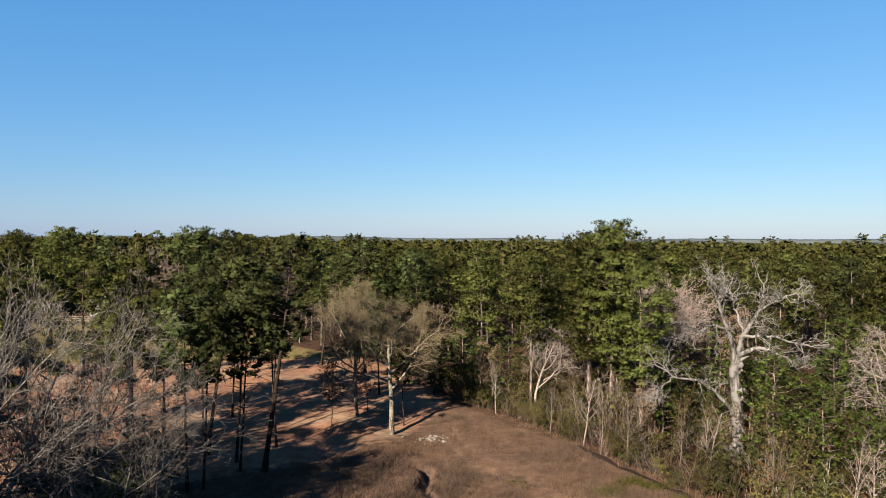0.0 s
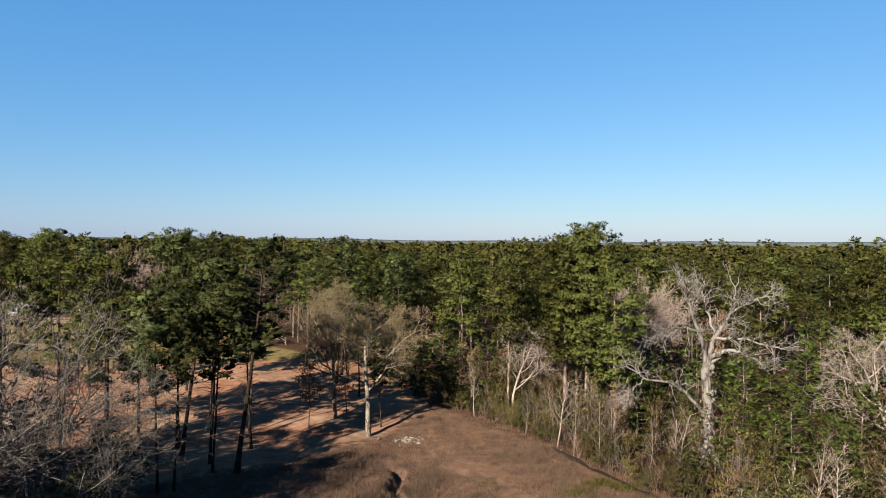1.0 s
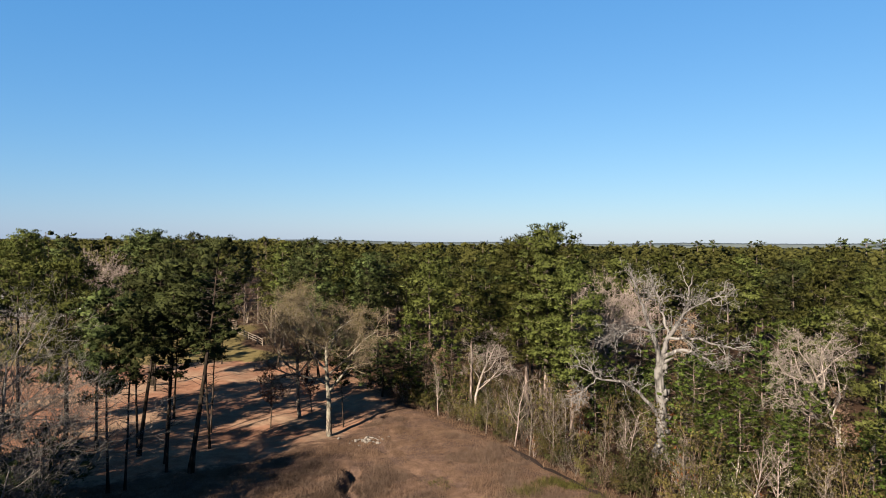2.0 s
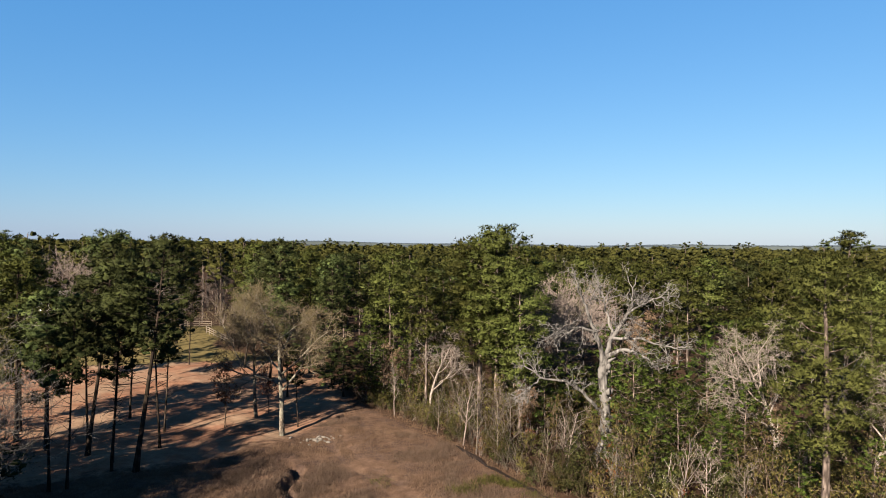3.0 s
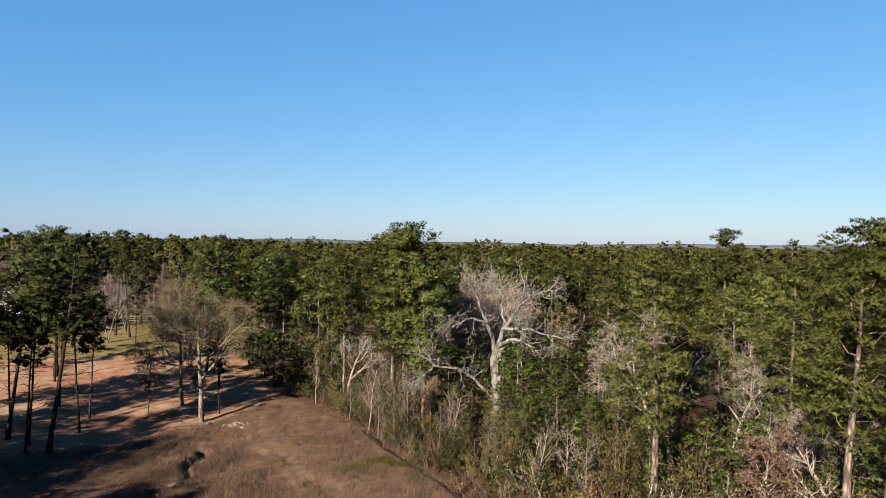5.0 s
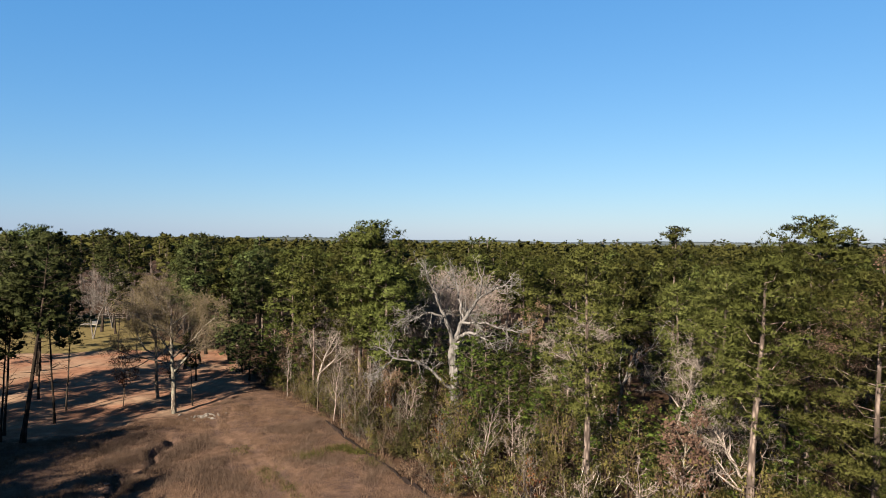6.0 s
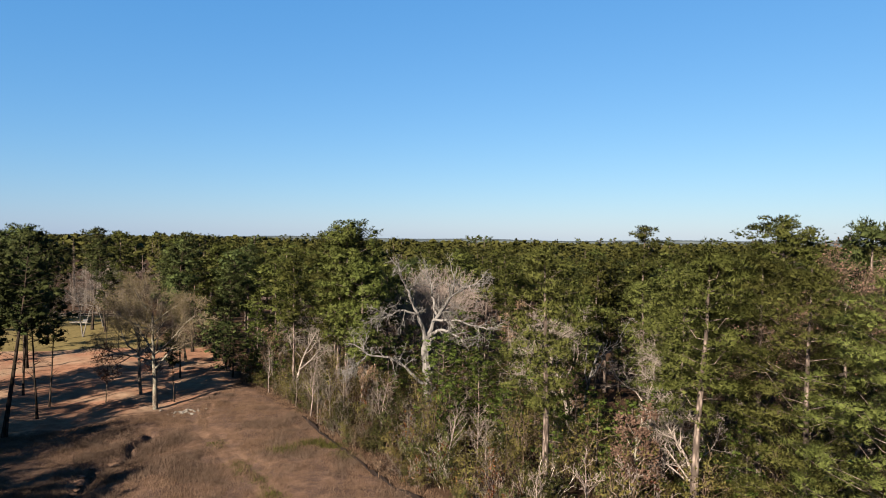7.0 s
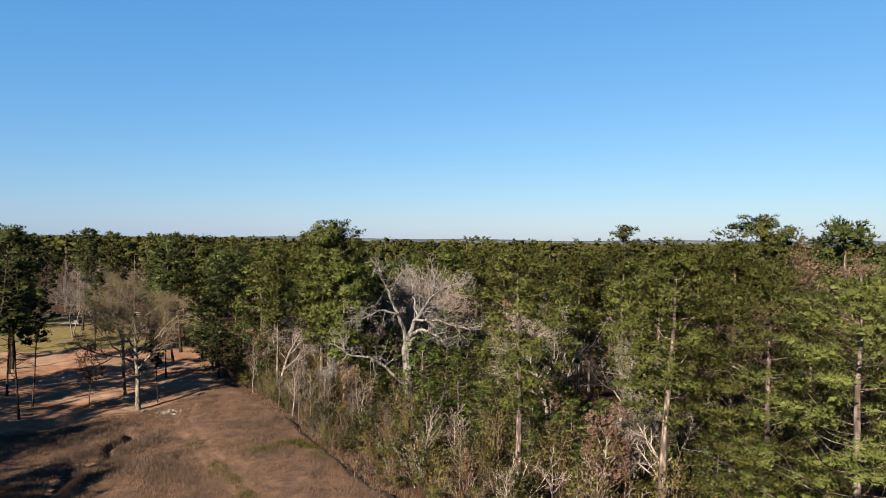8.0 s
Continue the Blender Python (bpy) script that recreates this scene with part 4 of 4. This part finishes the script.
def far_wood():
    """The rest of the wood to the skyline: many crowns of coarse sprays."""
    rng = np.random.default_rng(77)
    geo, stems = Geo(), Geo()
    rings = [(90, 240, 6.8, 42, 0.55, 0.17), (240, 600, 10.5, 14, 1.0, 0.42), (600, 1700, 26.0, 0, 3.0, 1.8)]
    for near, far, gap, sprays, length, width in rings:
        xs, ys = np.meshgrid(np.arange(-1.1 * far, 1.2 * far, gap), np.arange(40, far, gap))
        x = (xs + rng.uniform(-0.45, 0.45, xs.shape) * gap).ravel()
        y = (ys + rng.uniform(-0.45, 0.45, ys.shape) * gap).ravel()
        d = np.hypot(x - 12, y)
        ok = (d > near) & (d < far) & (np.abs(x - 12) < 0.8 * y + 25) & ~inside(x, y, WOOD_EDGE)
        for px, py in zip(x[ok], y[ok]):
            if near < 100 and py < 152 and min((px - a) ** 2 + (py - b) ** 2 for a, b in kept) < 36:
                continue
            high = rng.uniform() < 0.045
            tall = rng.uniform(19.0, 22.0) if high else rng.uniform(13.5, 18.0)
            if px < -0.3 * py and py > 110:
                tall = rng.uniform(16.0, 23.0)
            wide = rng.uniform(2.6, 4.0) * (gap / 7) ** 0.6 * (0.85 if high else 1)
            lumps = 8 if high or near < 100 else 4
            for m in range(lumps):
                s = (m + rng.uniform(0.2, 0.8)) / lumps
                a, out = rng.uniform(0, 6.28), wide * (1 - s**2.5) ** 0.5 * rng.uniform(0.4, 0.85)
                p = np.array([px + out * math.cos(a), py + out * math.sin(a), tall - 1.0 - (4.5 if high else 7.5) * (1 - s)])
                r = wide * rng.uniform(0.36, 0.56)
                if sprays:
                    geo.lobe(p, r, 0.6, sprays, length, width, rng, 1, 0.55, (0.7 * math.cos(a), 0.7 * math.sin(a), 0.25 + 0.3 * s))
                else:
                    geo.lump(p, np.array((r, r, r * 0.7)), rng, 1, 0.2, np.array((0.4 * math.cos(a), 0.4 * math.sin(a), 0.3)))
            if near < 100:
                stems.tube([(px, py, -0.2), (px, py, tall - 2)], (0.24, 0.1), 4)
    # unseen crowns added behind the camera to hold back low sky light
    for px, py in rng.uniform((-150, -120), (170, -42), (330, 2)):
        for m in range(4):
            s, a = (m + 0.5) / 4, rng.uniform(0, 6.28)
            out, r = 2.4 * (1 - s * s) ** 0.5, rng.uniform(1.5, 2.3)
            geo.lump(np.array([px + out * math.cos(a), py + out * math.sin(a), 10 + 8 * s]), np.array((r, r, r * 0.8)), rng, 1, 0.2, np.array((0, 0, 0.2)))
        stems.tube([(px, py, -0.2), (px, py, 17)], (0.24, 0.1), 4)
    ob = tagged(new("far_wood", geo.mesh("far_wood", BRIGHT_NEEDLES)), "unbroken dark green pine wood stretching to the skyline", "woodland", kind="stuff")
    tagged(part("stem", stems, PINE_BARK, ob), kind="stuff")


far_wood()


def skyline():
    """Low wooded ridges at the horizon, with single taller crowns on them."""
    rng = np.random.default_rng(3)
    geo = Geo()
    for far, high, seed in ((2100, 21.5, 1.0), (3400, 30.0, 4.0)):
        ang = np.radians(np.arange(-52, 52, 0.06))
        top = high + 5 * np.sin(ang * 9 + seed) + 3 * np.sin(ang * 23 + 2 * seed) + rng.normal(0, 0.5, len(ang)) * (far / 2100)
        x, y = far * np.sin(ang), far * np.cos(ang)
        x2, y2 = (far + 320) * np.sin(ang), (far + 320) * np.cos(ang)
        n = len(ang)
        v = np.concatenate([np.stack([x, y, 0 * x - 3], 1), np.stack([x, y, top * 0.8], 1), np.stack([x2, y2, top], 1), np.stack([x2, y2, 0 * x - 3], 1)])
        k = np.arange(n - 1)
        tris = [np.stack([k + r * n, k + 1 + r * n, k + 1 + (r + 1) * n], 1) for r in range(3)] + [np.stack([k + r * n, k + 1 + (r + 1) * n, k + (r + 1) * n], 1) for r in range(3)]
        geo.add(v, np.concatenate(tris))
    tagged(new("backdrop", geo.mesh("backdrop", HAZED_WOOD)), "wooded ridges on the horizon, haze put into their blue-grey colour", "hills", kind="structure")


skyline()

def far_pines():
    """Single tall pines that rise over the far wood: thin stem, open crown of flat clumps."""
    rng = np.random.default_rng(61)
    kinds = []
    for k in range(3):
        wood, green = Geo(), Geo()
        wood.tube([(0, 0, -0.3), (0.2, 0, 14), (0.1, 0.2, 23)], (0.4, 0.28, 0.1), 5)
        for m in range(11 + 2 * k):
            s, turn = (m + 0.5) / (11 + 2 * k), rng.uniform(0, 6.28)
            out = (6.2 - 0.9 * k) * (1 - abs(s - 0.6) ** 1.5 * 1.6) * rng.uniform(0.35, 1.0)
            p = np.array([out * math.cos(turn), out * math.sin(turn), 16.5 + 7.2 * s])
            wood.tube([(0.1, 0, p[2] - 0.9), p], (0.1, 0.05), 3)
            green.lobe(p, rng.uniform(1.4, 2.4), 0.5, 42, 0.8, 0.35, rng, 1, 0.6)
        tree = thing("far_pine", "lone tall pine rising above the distant wood", "pine tree", "pines on the skyline")
        part("trunk", wood, PINE_BARK, tree)
        part("crown", green, SHADED_NEEDLES, tree)
        kinds.append(tree)
    places = [(-227, 402, 26.9), (-145, 287, 23.7), (-105, 250, 23.5), (-193, 485, 23.9), (-192, 505, 24.1), (-91, 321, 23.1), (-251, 882, 27.8), (-193, 785, 28.8), (-188, 806, 25.5), (-139, 689, 25.0), (14, 639, 26.3), (21, 650, 27.1), (29, 640, 26.5), (33, 600, 25.2), (66, 703, 24.5), (87, 764, 25.0), (161, 910, 26.6), (174, 810, 26.3), (196, 832, 27.3), (188, 611, 26.0), (209, 632, 26.9), (314, 820, 27.3), (332, 841, 28.3), (203, 391, 26.3), (257, 465, 27.2), (297, 518, 27.2), (202, 311, 26.1), (-198, 274, 25.9), (-175, 255, 24.4)]
    for k, (x, y, top) in enumerate(places):
        if k < 3:
            kinds[k].matrix_basis = pose(x, y, 0, 0, 0, 50 * k) @ Matrix.Diagonal((top / 24.6,) * 3 + (1,))
        else:
            copy = copy_thing(kinds[k % 3], pose(x, y, 0, 0, 0, 50 * k))
            copy.scale = (top / 24.6,) * 3


far_pines()

# ---- brush along the wood's edge ----
brush = [
    shrub(201, 3.6, 3.0, 5, SHRUB_LEAF, BROWN_TWIG, 2900, 0.15, "evergreen_shrub", "evergreen shrub with small dark olive leaves"),
    shrub(202, 4.8, 3.0, 5, SHRUB_LEAF, GREY_BARK, 3200, 0.15, "evergreen_shrub", "tall evergreen shrub with small green leaves"),
    shrub(203, 3.9, 2.6, 4, OLIVE_LEAF, BROWN_TWIG, 2500, 0.13, "olive_shrub", "twiggy shrub with sparse olive-brown leaves"),
    shrub(204, 6.0, 2.8, 4, OLIVE_LEAF, BROWN_TWIG, 2900, 0.13, "olive_shrub", "tall twiggy shrub with brown stems and olive leaves"),
    shrub(205, 3.0, 2.4, 5, TAN_LEAF, BROWN_TWIG, 600, 0.15, "brown_shrub", "mostly bare brown shrub with a few dead leaves"),
    shrub(206, 4.0, 2.4, 6, RUSSET_LEAF, PINK_TWIG, 700, 0.17, "russet_shrub", "shrub hung with rust-red dead leaves"),
    shrub(207, 4.4, 2.6, 4, None, DULL_TWIG, 0, 0.1, "bare_shrub", "bare pale twiggy shrub"),
]
used = set()
rng = np.random.default_rng(15)
spots = []
for _ in range(6000):
    if len(spots) >= 330:
        break
    x, y = rng.uniform(-14, 62), rng.uniform(14, 92)
    d = float(away(x, y, WOOD_EDGE))
    if inside(x, y, WOOD_EDGE) or d < 0.8 or d > 26:
        continue
    if min([(x - a) ** 2 + (y - b) ** 2 for a, b in spots], default=99) < 1.58**2 or (x - 21.6) ** 2 + (y - 62.6) ** 2 < 1.2:
        continue
    spots.append((x, y))
    if d < 2.5:
        k, size = int(rng.choice(7, p=(0.32, 0.03, 0.33, 0.06, 0.14, 0.05, 0.07))), rng.uniform(0.4, 0.7)
    else:
        k, size = int(rng.choice(7, p=(0.18, 0.18, 0.24, 0.30, 0.04, 0.05, 0.01))), rng.uniform(0.8, 1.25)
    if k in used:
        again(brush[k], x, y, rng.uniform(0, 360), size)
    else:
        stand(brush[k], x, y, rng.uniform(0, 360), size)
        used.add(k)


edge = np.array(WOOD_EDGE[2:13], float)
rng = np.random.default_rng(18)
for k in range(210):
    s = rng.uniform(0, len(edge) - 1.001)
    p = edge[int(s)] + (edge[int(s) + 1] - edge[int(s)]) * (s % 1)
    along = unit(edge[int(s) + 1] - edge[int(s)])
    x, y = p + np.array([along[1], -along[0]]) * rng.uniform(0.7, 3.8)
    again(brush[int(rng.choice(7, p=(0.28, 0.02, 0.32, 0.08, 0.16, 0.08, 0.06)))], x, y, rng.uniform(0, 360), rng.uniform(0.4, 0.9))


# ---- the field ----
def grass():
    """Dry grass over the open slope and into the wood's edge, in clumps of uneven height, and bushy dead weeds."""
    rng = np.random.default_rng(6)
    n = 330000
    x, y = rng.uniform(-30, 46, n), rng.uniform(34, 90, n)
    lump = 0.55 * drift(x, y, 1.5, 21) + 0.45 * drift(x, y, 4.6, 22)
    field = inside(x, y, WOOD_EDGE)
    d = away(x, y, WOOD_EDGE)
    ok = (field | (d < 2.6 * drift(x, y, 2.4, 24) + 0.3)) & (within(x, y, YARD, 4) < 0.3) & (rng.uniform(0, 1, n) < 0.25 + 0.75 * lump) & (away(x, y, GULLY) > 0.55)
    x, y, lump, edge = x[ok], y[ok], lump[ok], np.where(field, np.exp(-((d / 1.6) ** 2)), 1.0)[ok]
    tread = np.clip(np.abs(away(x, y, TRACK) - 0.8) / 0.6, 0.35, 1)
    tall = (0.12 + 0.55 * lump**2 * rng.uniform(0.3, 1, len(x))) * tread * np.where(edge == 1.0, 1.3, 1 - 0.5 * edge)
    x, y, tall = (np.repeat(v, 2) for v in (x, y, tall))
    n = len(x)
    at = np.stack([x + rng.normal(0, 0.09, n), y + rng.normal(0, 0.09, n), land(x, y) - 0.02], 1)
    geo = Geo()
    geo.blades(at, rng.normal(0, 0.42, (n, 3)) + (0.12, 0.05, 1), tall * rng.uniform(0.6, 1.25, n), 0.034, rng)
    tagged(new("dry_grass", geo.mesh("dry_grass", DRY_GRASS)), "dry tan winter grass in uneven clumps", "grass", kind="stuff")
    brown = Geo()
    cx, cy = rng.uniform((-14, 37), (26, 84), (3400, 2)).T
    dense = 0.6 * drift(cx, cy, 6.0, 23) + 0.4 * drift(cx, cy, 2.2, 25)
    ok = inside(cx, cy, WOOD_EDGE) & (dense > 0.5) & (away(cx, cy, TRACK) > 1.5 + 1.2 * drift(cx, cy, 3.0, 26)) & (away(cx, cy, GULLY) > 0.6) & (within(cx, cy, YARD, 4) < 0.3)
    for cx, cy, thick in zip(cx[ok], cy[ok], dense[ok]):
        m = int(50 + 90 * thick)
        spread = rng.uniform(0.25, 0.6)
        x, y = rng.normal(cx, spread, m), rng.normal(cy, spread, m)
        brown.blades(np.stack([x, y, land(x, y)], 1), rng.normal(0, 0.65, (m, 3)) + (0.05, 0, 1), rng.uniform(0.15, 0.15 + 1.1 * thick**1.5, m), 0.028, rng)
    tagged(new("dead_weeds", brown.mesh("dead_weeds", MAUVE_WEED)), "bushy purplish-brown dead weeds in dry grass", "weeds", kind="stuff")
    weeds = Geo()
    spots = [(9.1, 53.9), (10.0, 55.4), (11.0, 56.3), (12.0, 55.6), (14.6, 53.2), (15.2, 52.4), (8.3, 53.2), (13.2, 55.6), (5.2, 50.4), (9.6, 45.0), (10.6, 43.6)]
    path = np.array(TRACK)
    for _ in range(24):
        k = rng.uniform(0, 3.4)
        spots.append(tuple(path[int(k)] + (path[int(k) + 1] - path[int(k)]) * (k % 1) + rng.normal(0, 0.22, 2)))
    for k, (cx, cy) in enumerate(spots):
        m = 260 if k < 8 else 45
        x, y = rng.normal(cx, 0.5, m), rng.normal(cy, 0.4, m)
        weeds.blades(np.stack([x, y, land(x, y)], 1), rng.normal(0, 0.6, (m, 3)) + (0, 0, 0.8), rng.uniform(0.2, 0.7 if k < 8 else 0.3, m), 0.06, rng)
    tagged(new("green_weeds", weeds.mesh("green_weeds", GREEN_WEED)), "low patches of fresh green weeds in dry grass", "weeds", kind="stuff")


grass()


def silt_fence():
    line = [(7.3, 64.8), (10.4, 59.8), (13.7, 55.0), (16.5, 51.0), (18.7, 47.7), (20.3, 45.7), (22.6, 43.4), (26.0, 39.5), (31.0, 33.5)]
    pts = []
    for (x0, y0), (x1, y1) in zip(line, line[1:]):
        for s in np.linspace(0, 1, 4, endpoint=False):
            pts.append((x0 + (x1 - x0) * s, y0 + (y1 - y0) * s))
    rng = np.random.default_rng(4)
    fence = thing("silt_fence", "sagging black silt fence on wooden stakes along the wood's edge", "fence")
    cloth = Geo()
    p = np.array(pts)
    n = len(p)
    z = land(p[:, 0], p[:, 1])
    high = 0.34 + rng.normal(0, 0.10, n)
    off = rng.normal(0, 0.08, n)
    side = np.array([0.8, 0.6])
    rows = [np.stack([p[:, 0] + side[0] * o, p[:, 1] + side[1] * o, z + h], 1) for o, h in ((0.0, -0.05), (off, high), (off + 0.03, high - 0.01), (0.04, -0.05))]
    k = np.arange(n - 1)
    tris = [np.stack([k + r * n, k + 1 + r * n, k + 1 + (r + 1) * n], 1) for r in range(3)] + [np.stack([k + r * n, k + 1 + (r + 1) * n, k + (r + 1) * n], 1) for r in range(3)]
    cloth.add(np.concatenate(rows), np.concatenate(tris))
    part("cloth", cloth, CLOTH, fence)
    for x, y in pts[1::3]:
        g, b = Geo(), float(land(x, y))
        tip = rng.normal(0, 0.06, 2)
        g.beam((x + 0.06, y + 0.05, b - 0.1), (x + 0.06 + tip[0], y + 0.05 + tip[1], b + 0.52), 0.04, 0.04)
        part("stake", g, STAKE, fence)


silt_fence()


def chunk(rng, size, flat=0.55):
    """A lump of broken rubble with faceted sides."""
    bm = bmesh.new()
    bmesh.ops.create_icosphere(bm, subdivisions=1, radius=size)
    for v in bm.verts:
        v.co *= rng.uniform(0.7, 1.25)
        v.co.z *= flat
    verts = [tuple(v.co) for v in bm.verts]
    tris = [[v.index for v in f.verts] for f in bm.faces]
    bm.free()
    g = Geo()
    g.add(verts, tris)
    return g


def clay_banks():
    """Broken red clay along the gully's lower end."""
    rng = np.random.default_rng(31)
    geo = Geo()
    line = np.array(GULLY)
    for _ in range(70):
        s = rng.uniform(0, 3.6)
        p = line[int(s)] + (line[int(s) + 1] - line[int(s)]) * (s % 1)
        x, y = p + rng.normal(0, 0.7, 2)
        r = rng.uniform(0.06, 0.26)
        geo.lump(np.array([x, y, float(land(x, y)) + 0.2 * r]), np.array((r * 1.4, r, r * 0.6)), rng, 1, 0.25)
    tagged(new("clay_clods", geo.mesh("clay_clods", CLAY)), "broken clods of pale red clay along an eroded gully", "soil", kind="stuff")


clay_banks()


def debris():
    rng = np.random.default_rng(8)
    pile = thing("rubble_heap", "low scattered heap of pale broken rubble on dry grass", "rubble")
    pile.location = (-7.6, 66.6, float(land(-7.6, 66.6)))
    shapes = [chunk(rng, 0.19).mesh("chunk", RUBBLE) for _ in range(5)]
    for k in range(34):
        ob = new("chunk", shapes[k % 5])
        ob.parent = pile
        x, y = rng.normal(0, 1.15), rng.normal(0, 0.85)
        ob.location = (x, y, float(land(x - 7.6, y + 66.6)) - pile.location.z + 0.06 + 0.12 * math.exp(-x * x - y * y))
        s = rng.uniform(0.45, 1.3)
        ob.scale = (s * rng.uniform(0.8, 1.5), s, s)
        ob.rotation_euler = (rng.normal(0, 0.3), rng.normal(0, 0.3), rng.uniform(0, 6.28))


debris()


# ---- beyond the clearing ----
def rail_fence(points, posts, high, rails, name, label):
    fence = thing(name, label, "fence")
    (x0, y0), (x1, y1) = points
    for k in range(posts + 1):
        s = k / posts
        x, y = x0 + (x1 - x0) * s, y0 + (y1 - y0) * s
        b, g = float(land(x, y)), Geo()
        g.beam((x, y, b - 0.2), (x, y, b + high + 0.12), 0.14, 0.14)
        part("post", g, RAIL_PAINT, fence)
        if k < posts:
            x2, y2 = x0 + (x1 - x0) * (k + 1) / posts, y0 + (y1 - y0) * (k + 1) / posts
            b2 = float(land(x2, y2))
            for r in range(rails):
                h = high * (r + 0.9) / rails
                g = Geo()
                g.beam((x, y - 0.09, b + h), (x2, y2 - 0.09, b2 + h), 0.05, 0.16)
                part("rail", g, RAIL_PAINT, fence)


rail_fence([(-128, 146), (-58, 153)], 24, 1.5, 3, "rail_fence", "weathered three-rail wooden fence across the pasture")
rail_fence([(-54.5, 142.5), (-40.5, 124.2)], 7, 1.4, 3, "rail_fence", "weathered three-rail wooden fence along the wood's edge")


def house(x, y, wide, deep, high, turn, label, siding, floors):
    home = thing("house", label, "house")
    home.matrix_basis = pose(x, y, float(land(x, y)), 0, 0, turn)
    w, d = wide / 2, deep / 2
    g = Geo()
    g.box(-w, w, -d, d, -0.2, high)
    part("wall", g, siding, home)
    g = Geo()
    rise, o = deep * 0.32, 0.45
    g.add([(-w - o, -d - o, high - 0.15), (w + o, -d - o, high - 0.15), (w + o, 0, high + rise), (-w - o, 0, high + rise), (-w - o, d + o, high - 0.15), (w + o, d + o, high - 0.15)],
          [(0, 1, 2), (0, 2, 3), (3, 2, 5), (3, 5, 4), (0, 3, 4), (1, 5, 2), (0, 4, 5), (0, 5, 1)])
    part("roof", g, ROOFING, home)
    for k in range(4 * floors):
        cx, up = -w + wide * (k % 4 + 0.5) / 4, 2.8 * (k // 4)
        g = Geo()
        if k == 1:
            g.box(cx - 0.5, cx + 0.5, -d - 0.05, -d - 0.003, 0.2, 2.3)
            part("door", g, TRAILER_DARK, home)
            continue
        g.box(cx - 0.75, cx + 0.75, -d - 0.06, -d - 0.003, up + 0.9, up + 2.4)
        casing = part("window", g, WHITE_PAINT, home)
        g = Geo()
        g.box(cx - 0.62, cx + 0.62, -d - 0.075, -d - 0.063, up + 1.02, up + 2.28)
        part("pane", g, DARK_GLASS, casing)


house(-108.5, 167, 6.4, 8, 5.0, 14, "white two-storey house behind the pasture fence", WHITE_PAINT, 2)
house(-126, 168, 12, 9, 5.0, 8, "grey metal building half hidden by bare trees", ROOFING, 1)


def utility_trailer(x, y):
    cart = thing("flat_trailer", "low pale flatbed trailer parked on the pasture", "trailer")
    cart.location = (x, y, float(land(x, y)))
    g = Geo()
    g.box(-2.2, 2.2, -0.9, 0.9, 0.5, 0.72)
    part("bed", g, RUBBLE, cart)
    for sx in (-0.5, 0.5):
        for sy in (-0.98, 0.98):
            g = Geo()
            g.tube([(sx, sy - 0.1, 0.33), (sx, sy + 0.1, 0.33)], (0.33, 0.33), 12)
            part("wheel", g, TRAILER_DARK, cart)
    g = Geo()
    g.box(0.9, 2.0, -0.7, 0.7, 0.72, 1.35)
    part("load", g, TRAILER_DARK, cart)


utility_trailer(-66, 137.5)
